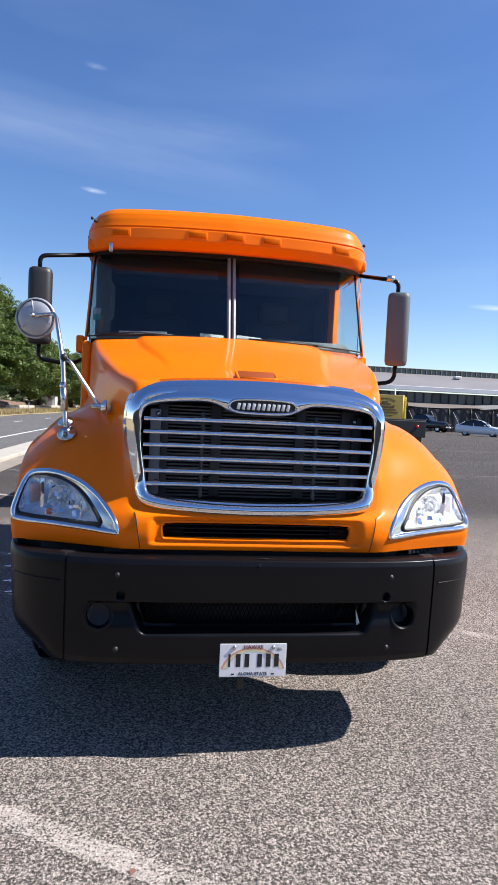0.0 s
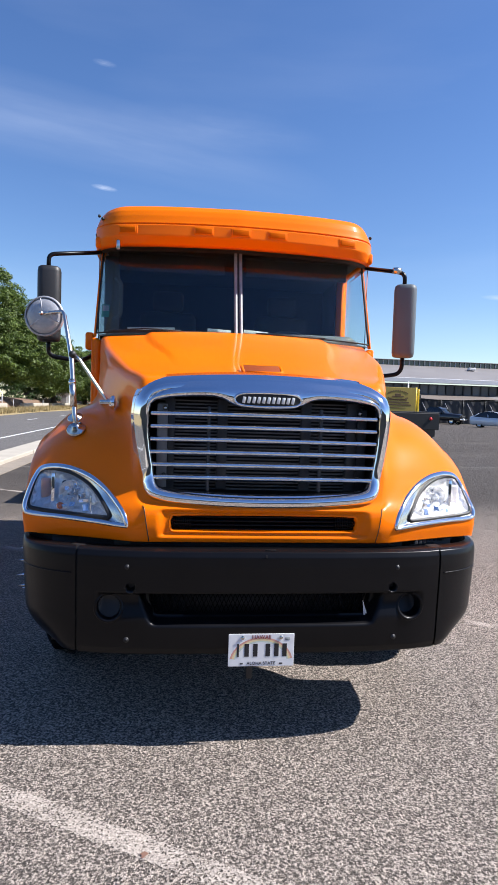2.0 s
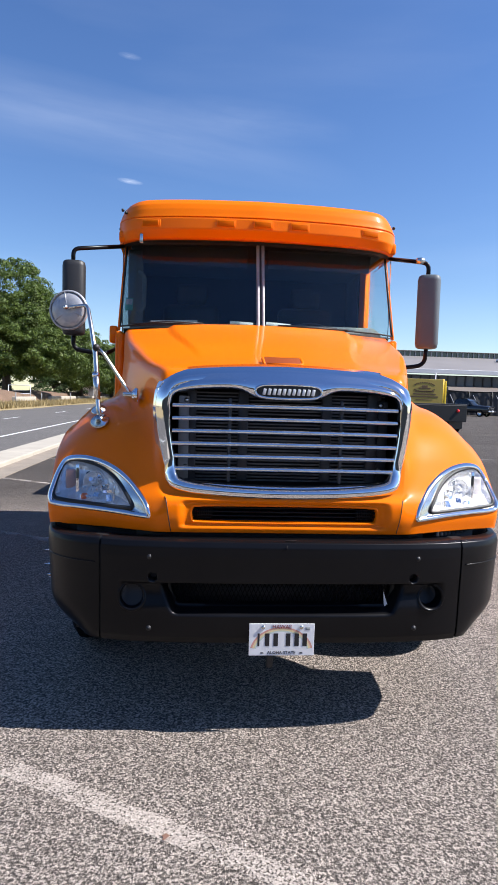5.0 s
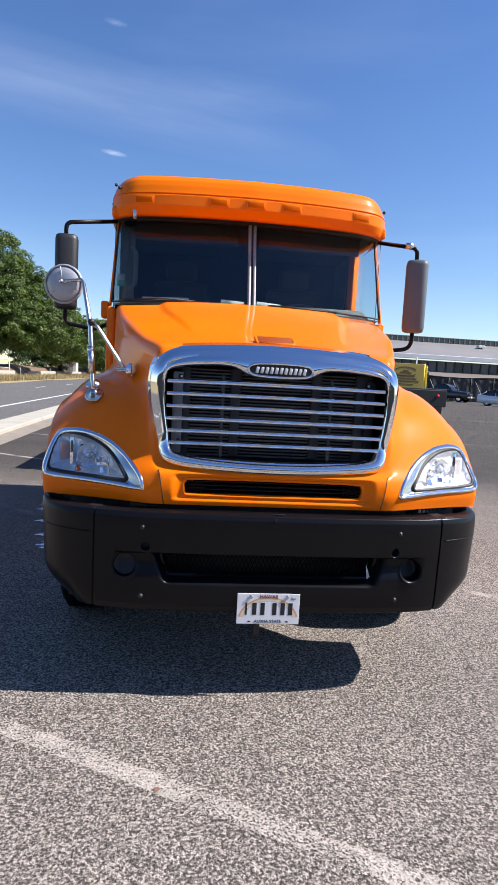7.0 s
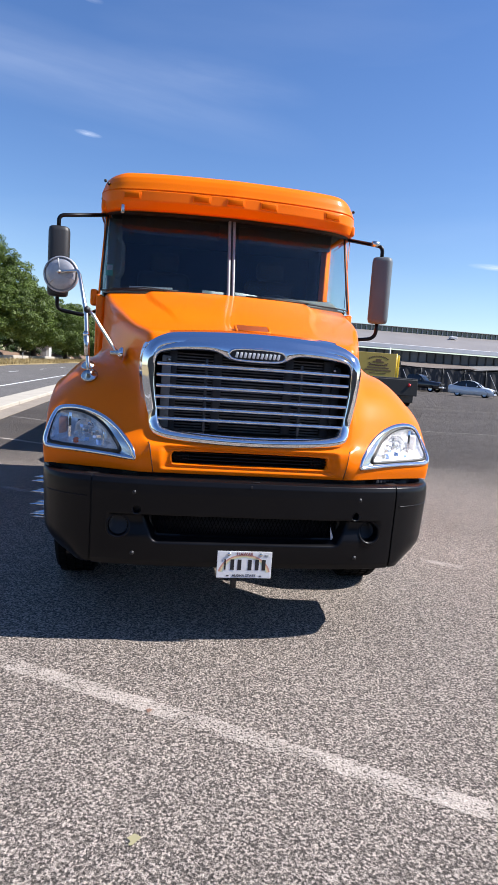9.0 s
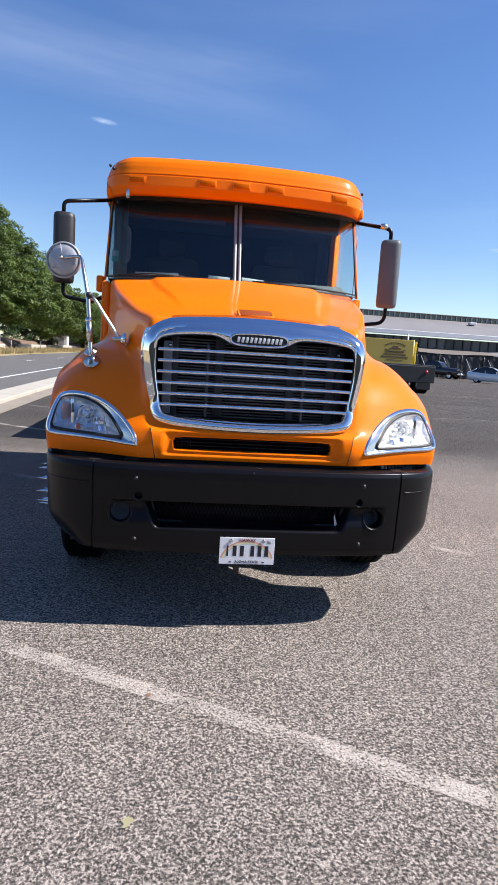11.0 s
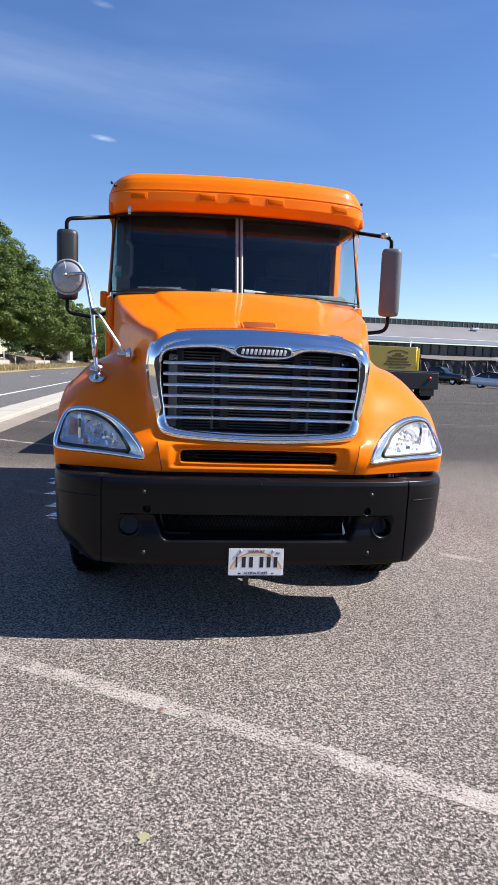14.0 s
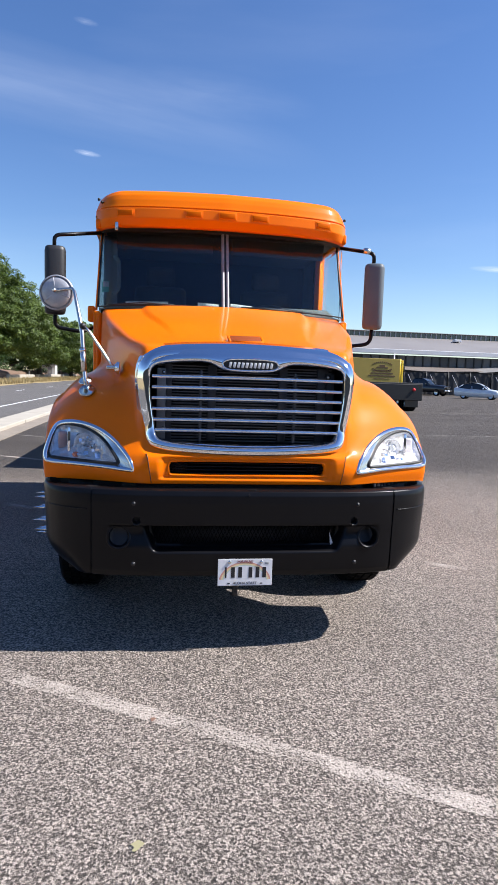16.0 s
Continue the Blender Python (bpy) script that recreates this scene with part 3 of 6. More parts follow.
# dry grass along the far side of the road
rng = random.Random(3)
bm = bmesh.new()
for k in range(16000):
    y = 40 + 120 * rng.random() ** 1.4
    x = -15.6 - 4.6 * rng.random()
    h, a = 0.18 + 0.40 * rng.random() ** 2, rng.random() * 6.28
    w = 0.05
    dx, dy = w * math.cos(a), w * math.sin(a)
    lx, ly = 0.15 * rng.uniform(-1, 1), 0.15 * rng.uniform(-1, 1)
    v = [bm.verts.new(q) for q in ((x - dx, y - dy, 0.05), (x + dx, y + dy, 0.05), (x + lx, y + ly, 0.1 + h))]
    bm.faces.new(v)
tagged(part("dry_grass", bm, STRAW, None, smooth=False), "tufts of dry straw-coloured grass beside the road", "grass", kind="stuff")

# low pale wall, posts and a small white hut beyond the road
for k, (y0, ln) in enumerate(((66, 8), (82, 16), (101, 22), (126, 20))):
    o = part("low_wall", box(0.5, ln, 0.55, (-20.6, y0 + ln / 2, 0.55), 0.08), CONCRETE, None, smooth=False)
    tagged(o, "low pale concrete barrier beyond the road", "barrier", "low barriers")
for k, (x, y) in enumerate(((-19.4, 62.5), (-20.2, 76), (-20.0, 92))):
    e = thing("fence_post", "thin grey post in the dry grass", "post", "roadside posts", at=(x, y, 0.1))
    part("post", tube([(0, 0, 0), (0, 0, 1.15)], 0.05), WALL_POST, e)
    part("cap", tube([(0, 0, 1.15), (0, 0, 1.2)], 0.07), WALL_POST, e)
hut = thing("hut", "small pale hut half hidden by the trees", "hut", at=(-21.6, 118, 0.4))
part("wall", box(2.4, 2.4, 2.2, (0, 0, 1.1), 0.02), FASCIA, hut, smooth=False)
part("roof", box(2.8, 2.8, 0.16, (0, 0, 2.28), 0.03), ROOF_SHEET, hut, smooth=False)
part("door", box(0.8, 0.06, 1.8, (0.3, -1.22, 0.95), 0.01), WALL_POST, hut, smooth=False)
frame_ = thing("gate_frame", "white metal gate frame in the dry grass", "gate", at=(-21.0, 74, 0.25))
for q in (((0, 0, 0), (0, 0, 1.9)), ((-2.6, 0, 0), (-2.6, 0, 1.9))):
    part("post", tube(q, 0.05), FASCIA, frame_)
part("rail", tube(((-2.6, 0, 1.9), (0, 0, 1.9)), 0.05), FASCIA, frame_)
part("rail", tube(((-2.6, 0, 0.9), (0, 0, 0.9)), 0.04), FASCIA, frame_)


# ---------------- trees ----------------
def tree(at, blobs, trunk_h, trunk_r, leaves, leaf, material, label, seed, group="roadside trees"):
    """A spreading tree: tapered trunk, limbs to each mass of the crown, and leaves in many small sprays with gaps."""
    r = random.Random(seed)
    e = thing("tree", label, "tree", group, at=at)
    pts = [(0, 0, -0.2), (0.1, 0.05, trunk_h * 0.4), (0.15, -0.1, trunk_h)]
    part("trunk", tube(pts, [trunk_r * 1.3, trunk_r, trunk_r * 0.75], 10), BARK, e)
    top = Vector(pts[-1])
    limbs = bmesh.new()
    for cx, cy, cz, rx, ry, rz in blobs:
        c = Vector((cx, cy, cz))
        mid = top.lerp(c, 0.5) + Vector((0, 0, 0.12 * (c - top).length))
        join(limbs, tube([top - Vector((0, 0, 0.5)), mid, c], [trunk_r * 0.5, trunk_r * 0.3, 0.04], 6))
        for k in range(4):
            d = Vector((r.uniform(-1, 1) * rx, r.uniform(-1, 1) * ry, r.uniform(-0.2, 0.9) * rz)) * 0.75
            join(limbs, tube([mid.lerp(c, 0.6), c + d * 0.5, c + d], [0.09, 0.06, 0.02], 5))
    part("limb", limbs, BARK, e)
    total = sum(b[3] * b[4] + b[4] * b[5] + b[3] * b[5] for b in blobs)
    g = np.random.default_rng(seed)
    unit = lambda a: a / np.linalg.norm(a, axis=1, keepdims=True)
    quads = []
    per = 150
    for cx, cy, cz, rx, ry, rz in blobs:
        tufts = max(6, int(leaves * (rx * ry + ry * rz + rx * rz) / total / per))
        d = unit(g.normal(size=(tufts, 3)))
        q = (0.72 + 0.32 * g.random(tufts) ** 0.7)[:, None]
        c = np.array((cx, cy, cz)) + d * np.array((rx, ry, rz)) * q
        c += d * (0.7 * np.array([noise.noise(Vector(p) * 0.45 + Vector((seed, 0, 0))) for p in c]))[:, None]
        size = leaf * (3.6 + 3.0 * g.random(tufts))
        low_ = c[:, 2] > 0.7 - at[2]
        c, d, size = c[low_], d[low_], size[low_]
        cc, dd, ss = np.repeat(c, per, 0), np.repeat(d, per, 0), np.repeat(size, per)[:, None]
        e1 = unit(g.normal(size=cc.shape) + 0.55 * dd + np.array((0, 0, 0.45)))
        p = cc + e1 * ss * np.array((1.15, 1.15, 0.75)) * (0.55 + 0.5 * g.random((len(cc), 1)))
        nrm = unit(e1 + 0.55 * g.normal(size=cc.shape) + np.array((0, 0, 0.3)))
        u = unit(np.cross(nrm, g.normal(size=cc.shape)))
        w = np.cross(nrm, u)
        s = leaf * (0.5 + 0.65 * g.random((len(cc), 1)))
        quads.append(np.stack([p - u * s, p - w * s * 0.5, p + u * s, p + w * s * 0.5], 1))
    pts_ = np.concatenate(quads).reshape(-1, 3)
    vs = pts_.tolist()
    fs = np.arange(len(pts_)).reshape(-1, 4).tolist()
    me = bpy.data.meshes.new("crown")
    me.from_pydata(vs, [], fs)
    me.materials.append(material)
    o = new("crown", me)
    o.parent = e
    return e


tree((-27.0, 84, 0.3), [(0, 0, 12.6, 6.2, 7, 6.0), (4.6, 0, 9.6, 5.0, 6, 4.7), (8.2, -1, 6.6, 4.2, 5, 3.4), (-7, 2, 11, 7, 7, 7), (2, -4, 6.6, 7, 5, 3.4), (-2, 3, 7.5, 8, 6, 4.2)], 4.2, 0.6, 330000, 0.15, LEAF, "large spreading green tree with a rounded crown beyond the road", 5)
tree((-21.5, 107, 0.3), [(0, 0, 6.9, 5.6, 6, 4.3), (4.0, 0, 5.6, 4.6, 5, 3.3), (-5, 0, 7.6, 6, 6, 5.0), (0, -4, 4.6, 6, 4, 2.6)], 2.6, 0.4, 110000, 0.17, LEAF, "rounded green tree in a row beyond the road", 8)
tree((-20.0, 134, 0.3), [(0, 0, 6.6, 6, 7, 4.8), (5, 3, 5.4, 6, 6, 3.8), (0, -4, 4.4, 6, 4, 3)], 2.2, 0.4, 80000, 0.20, LEAF, "lower green tree farther along the road", 9)
tree((-17.5, 168, 0.3), [(0, 0, 5.6, 7, 7, 4.3), (7, 5, 5.6, 7, 7, 4.2), (13, 9, 5.0, 6, 6, 3.8)], 2.0, 0.4, 60000, 0.24, LEAF, "far green tree where the road runs out of sight", 12)
# shrubs under the trees
for k, (x, y, s) in enumerate(((-25, 100, 1.7), (-24, 112, 1.5), (-23, 122, 1.8), (-22, 145, 2.0), (-31, 92, 1.6))):
    tree((x, y, 0.6), [(0, 0, s * 0.8, s * 1.7, s * 1.9, s)], 0.4, 0.06, 6000, 0.12, LEAF_DARK, "dark green shrub on the earth bank", 20 + k, "roadside shrubs")


# ---------------- the long building, fence and shed ----------------
def long_building():
    e = thing("industrial_building", "long low industrial building with a pale metal roof and roof lights", "building", at=(0, 0, 0))
    part("wall", box(170, 0.4, 5.3, (85, 81.2, 2.65)), WALL_DARK, e, "dark metal wall")
    part("fascia", box(172, 0.5, 0.62, (85, 79.6, 5.72), 0.05), FASCIA, e, "white fascia board", smooth=False)
    part("roof", grid([[(x, 79.4, 6.0), (x, 92.2, 8.62), (x, 92.3, 8.55), (x, 79.5, 5.9)] for x in np.linspace(-1, 171, 173)], close_u=True), ROOF_SHEET, e, "weathered grey sheet roof", smooth=False)
    part("roof_light", box(170, 0.2, 0.86, (85, 92.5, 8.95)), CAR_GLASS, e, "band of dark roof windows", smooth=False)
    part("ridge_cap", box(171, 0.9, 0.12, (85, 92.5, 9.44), 0.03), ROOF_SHEET, e, smooth=False)
    part("rear_roof", box(170, 14, 0.1, (85, 99.5, 9.0)), ROOF_SHEET, e, smooth=False)
    post = part("mullion", box(0.20, 0.16, 0.86, (0, 0, 0)), WALL_POST, e, smooth=False)
    post.matrix_local = pose(0.3, 92.36, 8.95)
    for k in range(1, 200):
        again(post, "mullion", pose(0.3 + 0.85 * k, 92.36, 8.95), e)
    panel = part("wall_panel", box(1.02, 0.06, 3.4, (0, 0, 0), 0.0), WALL_DARK, e, smooth=False)
    panel.matrix_local = pose(2, 80.95, 3.6)
    for k in range(1, 130):
        again(panel, "wall_panel", pose(2 + 1.28 * k, 80.95, 3.6), e)
    col = part("wall_post", box(0.16, 0.2, 5.2, (0, 0, 0)), DARK_POST, e, smooth=False)
    col.matrix_local = pose(2.64, 80.86, 2.65)
    for k in range(1, 130):
        again(col, "wall_post", pose(2.64 + 1.28 * k, 80.86, 2.65 + 0.001 * (k % 3)), e)
    for x in (26, 44.5, 62, 80):
        part("roof_vent", box(1.1, 0.9, 0.4, (x, 88.5, 8.15), 0.1), FASCIA, e, "pale roof vent", smooth=False)
    for x in (12, 31, 48, 70):
        part("downpipe", tube([(x, 79.2, 0), (x, 79.2, 5.5)], 0.09, 8), FASCIA, e)
    part("lean_to_roof", grid([[(x, 74.6, 3.15 + 0.10 * math.sin(x * 0.5)), (x, 80.6, 3.85)] for x in np.linspace(30, 47, 30)]), SHED_ROOF, e, "brown low shed roof", smooth=False)
    part("lean_to_roof", grid([[(x, 74.0, 3.1 + 0.55 * max(0, 1 - abs(x - 47.5) / 6.5)), (x, 80.6, 3.7 + 0.45 * max(0, 1 - abs(x - 47.5) / 6.5))] for x in np.linspace(41, 75, 60)]), PALE_SHED, e, "pale low shed roof", smooth=False)


long_building()

fence = thing("screen_fence", "tall chain-link fence hung with black screen cloth", "fence", at=(0, 0, 0))
cloth = part("cloth_panel", grid([[(x, 0.05 * math.sin(x * 5), z) for x in np.linspace(0, 2.96, 14)] for z in (0.1, 1.0, 2.0, 2.9)]), FENCE_CLOTH, fence)
cloth.matrix_local = pose(12, 73.0, 0)
fpost = part("fence_post", tube([(0, 0, 0), (0, 0, 3.05)], 0.05, 8), DARK_METAL, fence)
fpost.matrix_local = pose(12, 72.9, 0)
brace = part("brace", tube([(0, -0.1, 2.6), (0.9, -1.2, 0.0)], 0.045, 6), WALL_POST, fence)
brace.matrix_local = pose(12.5, 72.9, 0)
for k in range(1, 30):
    again(cloth, "cloth_panel", pose(12 + 3 * k, 73.0 + 0.05 * math.sin(k), 0), fence)
    again(fpost, "fence_post", pose(12 + 3 * k, 72.9, 0), fence)
    again(brace, "brace", pose(12.5 + 3 * k, 72.9, 0), fence)
part("top_rail", tube([(12, 72.95, 3.0), (102, 72.95, 3.0)], 0.04, 8), DARK_METAL, fence)


# ---------------- parked vehicles far off ----------------
def wheel(e, at, r, w, turn=0):
    t = part("tyre", spin([(r * 0.66, -w / 2), (r * 0.93, -w / 2), (r, -w * 0.36), (r, w * 0.36), (r * 0.93, w / 2), (r * 0.66, w / 2)], 28, "x"), RUBBER, e)
    t.matrix_local = pose(*at)
    part("rim", spin([(0.001, w * 0.1), (r * 0.2, w * 0.22), (r * 0.25, w * 0.12), (r * 0.6, w * 0.2), (r * 0.67, w * 0.44), (r * 0.67, -w * 0.44), (r * 0.6, -w * 0.2), (r * 0.25, -w * 0.12), (0.001, -w * 0.1)], 28, "x"), STEEL, t)
    return t


def car(name, label, at, turn, paint, side, half, glass_rows, wheels, wheel_r, bonnet):
    """A car along its own y (front at -y): side profile of (y, bottom, top), greenhouse, wheels, lamps."""
    e = thing(name, label, "car", at=at, turn=turn)
    rows = []
    for y, z0, z1, k in side:
        h = half * k
        rows.append([(-h * 0.80, y, z0), (-h, y, z0 + 0.12), (-h * 1.0, y, (z0 + z1) / 2), (-h * 0.97, y, z1 - 0.10), (-h * 0.86, y, z1), (0, y, z1 + 0.03), (h * 0.86, y, z1), (h * 0.97, y, z1 - 0.10), (h, y, (z0 + z1) / 2), (h, y, z0 + 0.12), (h * 0.80, y, z0)])
    bmx = grid(rows)
    bmx.faces.new([v for v in bmx.verts if abs(v.co.y - side[0][0]) < 1e-6][:11])
    body = part("body", bmx, paint, e)
    g = []
    for y, z, k in glass_rows:
        h = half * k
        zb = z[0]
        g.append([(-half * 0.95, y, zb), (-h * 1.02, y, max(zb, z[1] - 0.05)), (-h * 0.9, y, z[1]), (0, y, z[1] + 0.02), (h * 0.9, y, z[1]), (h * 1.02, y, max(zb, z[1] - 0.05)), (half * 0.95, y, zb)])
    part("window", grid(g), CAR_GLASS, e, "dark glass")
    y0, y1 = glass_rows[1][0], glass_rows[-2][0]
    zr = glass_rows[1][1][1]
    kr = glass_rows[1][2]
    part("roof", grid([[(half * k * q, y, z[1] + 0.014 + 0.022 * (1 - q * q)) for q in (-1.0, -0.9, -0.6, 0.0, 0.6, 0.9, 1.0)] for y, z, k in glass_rows[1:-1]]), paint, e)
    for sx in (-1, 1):
        for f_, b_ in ((glass_rows[0], glass_rows[1]), (glass_rows[-1], glass_rows[-2])):
            part("pillar", tube([(sx * half * 0.94, f_[0], f_[1][0]), (sx * half * b_[2] * 0.97, b_[0], b_[1][1] - 0.02)], 0.04, 6), paint, e)
        ym = (y0 + y1) / 2
        part("pillar", tube([(sx * half * 0.96, ym + 0.1, glass_rows[1][1][0]), (sx * half * kr * 0.99, ym + 0.15, zr - 0.03)], 0.04, 6), paint, e)
        part("wing_mirror", box(0.2, 0.12, 0.14, (sx * (half + 0.08), glass_rows[0][0] + 0.45, glass_rows[0][1][0] + 0.1), 0.04), paint, e)
        part("headlight", box(0.34, 0.10, 0.15, (sx * half * 0.66, side[0][0] + 0.06, bonnet), 0.04), FASCIA, e, "clear headlight")
        for wy in wheels:
            wheel(e, (sx * (half - 0.12), wy, wheel_r), wheel_r, 0.22)
    part("grille", box(half * 0.9, 0.06, 0.2, (0, side[0][0] - 0.0, bonnet - 0.06), 0.03), BLACK, e, "dark grille")
    part("front_bumper", box(half * 1.8, 0.14, 0.16, (0, side[0][0] - 0.02, bonnet - 0.33), 0.05), STEEL if paint is CAR_BLACK else paint, e)
    part("number_plate", box(0.3, 0.02, 0.15, (0, side[0][0] - 0.1, bonnet - 0.33), 0.005), FASCIA, e)
    return e


sedan = car("sedan", "silver-blue four-door sedan parked beside the fence", (32.6, 58.6, 0), 52, CAR_SILVER,
    [(-2.32, 0.28, 0.62, 0.72), (-2.22, 0.20, 0.74, 0.88), (-1.9, 0.18, 0.84, 0.98), (-1.4, 0.18, 0.91, 1), (-0.9, 0.18, 0.96, 1), (0.0, 0.18, 0.97, 1), (0.9, 0.18, 0.99, 1), (1.6, 0.20, 1.04, 1), (2.1, 0.24, 1.05, 0.95), (2.32, 0.34, 0.96, 0.84)],
    0.91, [(-1.10, (0.90, 0.95), 0.93), (-0.66, (0.92, 1.22), 0.87), (-0.28, (0.92, 1.40), 0.82), (0.15, (0.92, 1.47), 0.80), (0.55, (0.93, 1.48), 0.80), (0.95, (0.94, 1.44), 0.81), (1.40, (0.97, 1.32), 0.85), (1.92, (1.00, 1.08), 0.90)], (-1.42, 1.32), 0.33, 0.66)
pickup = car("pickup_truck", "black pickup truck parked in front of the fence", (32.0, 70.6, 0), 40, CAR_BLACK,
    [(-2.7, 0.45, 1.02, 0.82), (-2.5, 0.4, 1.1, 0.95), (-1.4, 0.4, 1.18, 1), (-0.6, 0.4, 1.2, 1), (0.9, 0.4, 1.22, 1), (2.5, 0.4, 1.22, 1), (2.7, 0.45, 1.2, 0.96)],
    0.98, [(-0.95, (1.18, 1.22), 0.93), (-0.55, (1.18, 1.60), 0.88), (-0.2, (1.18, 1.82), 0.84), (0.3, (1.19, 1.88), 0.83), (0.9, (1.2, 1.86), 0.83), (1.15, (1.2, 1.74), 0.84), (1.3, (1.2, 1.24), 0.9)], (-1.75, 1.75), 0.39, 0.9)
pickup.scale = (1.1, 1.1, 1.12)
sedan.scale = (1.0, 1.0, 1.14)


def sign_truck():
    e = thing("flatbed_truck", "dark flatbed truck carrying a yellow lettered sign board", "truck", at=(11.5, 28.0, -0.03), turn=0)
    part("deck", box(3.40, 5.6, 0.16, (-0.08, 2.8, 1.48), 0.03), DARK_METAL, e, "dark flat deck", smooth=False)
    part("rear_beam", box(3.36, 0.16, 0.86, (-0.08, 0.02, 1.06), 0.03), BLACK, e, smooth=False)
    part("underframe", box(0.9, 5.4, 0.3, (0.4, 2.9, 1.15), 0.02), BLACK, e, smooth=False)
    board = part("sign_board", box(2.70, 0.06, 1.26, (-0.96, 0.25, 2.15), 0.015), SIGN_YELLOW, e, "yellow sign board with brown writing", smooth=False)
    bars = [(0.18, 0.62, 0.07), (0.02, 1.0, 0.07), (-0.12, 1.2, 0.065), (-0.25, 1.45, 0.065), (-0.40, 0.9, 0.03)]
    for z, w, h in bars:
        part("lettering", box(w, 0.012, h, (-0.58, 0.213, 2.13 + z), 0.004), SIGN_BROWN, board, smooth=False)
    # two arcs of lettering round a small emblem
    for s in (1, -1):
        for k in range(-5, 6):
            a = math.pi / 2 + s * 0 + k * 0.19
            part("lettering", box(0.07, 0.012, 0.06, (-0.58 + 0.62 * math.cos(a), 0.213, 2.36 + s * (0.30 * math.sin(a) - 0.06)), 0.004), SIGN_BROWN, board, smooth=False)
    part("emblem", box(0.3, 0.014, 0.16, (-0.58, 0.212, 2.38), 0.05), SIGN_BROWN, board, smooth=False)
    for x in (-2.36, 0.42):
        part("post", tube([(x, 0.3, 1.5), (x, 0.3, 2.8)], 0.05, 8), BRIGHT_YELLOW, e, "yellow post")
    part("side_board", box(0.10, 1.6, 1.25, (0.60, 1.2, 2.1), 0.02), BRIGHT_YELLOW, e, "yellow panel", smooth=False)
    part("exhaust_stack", tube([(0.62, 0.7, 1.5), (0.62, 0.7, 2.55), (0.66, 0.62, 2.68)], 0.09, 10), FASCIA, e, "white upright stack")
    part("mirror_bracket", tube([(0.8, 1.4, 2.0), (1.0, 1.3, 2.15), (1.0, 1.3, 2.4)], 0.04, 8), BLACK, e)
    part("mirror_bracket", box(0.16, 0.08, 0.34, (1.02, 1.3, 2.3), 0.03), BLACK, e)
    part("tail_light", spin([(0.001, -0.05), (0.07, -0.04), (0.085, 0), (0.085, 0.05)], 16, "y"), RED_LAMP, e, "red round tail light").matrix_local = pose(1.12, -0.08, 1.20)
    part("tail_light", spin([(0.001, -0.05), (0.07, -0.04), (0.085, 0), (0.085, 0.05)], 16, "y"), RED_LAMP, e, "red round tail light").matrix_local = pose(-1.3, -0.08, 1.16)
    for x in (1.25, -1.25):
        part("mud_flap", box(0.75, 0.03, 0.85, (x, 0.5, 0.68), 0.01), BLACK, e, smooth=False)
        wheel(e, (x + 0.10, 1.1, 0.5), 0.5, 0.5)
        wheel(e, (x + 0.10, 2.3, 0.5), 0.5, 0.5)
        wheel(e, (x + 0.10, 6.2, 0.5), 0.5, 0.3)
    part("cab", box(2.3, 1.7, 1.9, (0.0, 6.4, 1.75), 0.2, 4), BRIGHT_YELLOW, e, "yellow cab")


sign_truck()

# ---------------- the truck ----------------
truck = thing("semi_truck", "bright orange conventional semi truck with chrome grille and black bumper", "truck")

# --- hood and fenders: one moulded shell. v runs from the lower front edge up the nose to the cowl.
V = [0, 0.08, 0.16, 0.24, 0.32, 0.40, 0.48, 0.56, 0.64, 0.72, 0.80, 0.90, 1.0]
hood_y = spline(V, [0.104, 0.090, 0.098, 0.138, 0.172, 0.190, 0.200, 0.225, 0.33, 0.58, 0.92, 1.30, 1.68])
hood_z = spline(V, [0.960, 1.03, 1.10, 1.15, 1.28, 1.43, 1.58, 1.70, 1.752, 1.80, 1.885, 1.978, 2.081])
fend_y = spline(V, [0.104, 0.094, 0.112, 0.156, 0.202, 0.254, 0.320, 0.407, 0.53, 0.70, 0.95, 1.34, 1.84])
fend_z = spline(V, [0.960, 1.03, 1.098, 1.16, 1.235, 1.315, 1.39, 1.455, 1.505, 1.545, 1.565, 1.555, 1.50])
wall_x = spline([0.05, 0.2, 0.45, 0.8, 1.2, 1.75], [0.585, 0.615, 0.70, 0.805, 0.905, 0.990])
outer_x = spline([0.0, 0.16, 0.32, 0.5, 0.7, 1.0], [1.152, 1.162, 1.166, 1.172, 1.172, 1.165])


def smooth01(t):
    t = min(max(t, 0.0), 1.0)
    return t * t * (3 - 2 * t)


def side_x(v):
    """Half-width at which the hood meets the fender: along the seam below the grille, then up the hood's wall."""
    w = smooth01((v - 0.17) / 0.16)
    return (0.535 + 0.14 * v) * (1 - w) + wall_x(hood_y(v)) * w


def fender(v, x):
    """A point of the fender skin at a half-width x between the hood's wall and the outer edge."""
    x0, x1 = wall_x(hood_y(v)), outer_x(v)
    s = min(max((x - x0) / (x1 - x0), 0.0), 1.0)
    bow = 0.245 * s**1.05 * (1 - 0.55 * smooth01((v - 0.35) / 0.5))
    drop = (0.012 + 0.190 * smooth01((v - 0.12) / 0.5)) * s**2.8
    return Vector((x, fend_y(v) + bow, fend_z(v) - drop))


def fender_y(x, z):
    """How far back the fender skin lies at (x, z)."""
    lo, hi = 0.0, 0.7
    for k in range(30):
        mid = (lo + hi) / 2
        lo, hi = (mid, hi) if fender(mid, abs(x)).z < z else (lo, mid)
    return fender(lo, abs(x)).y


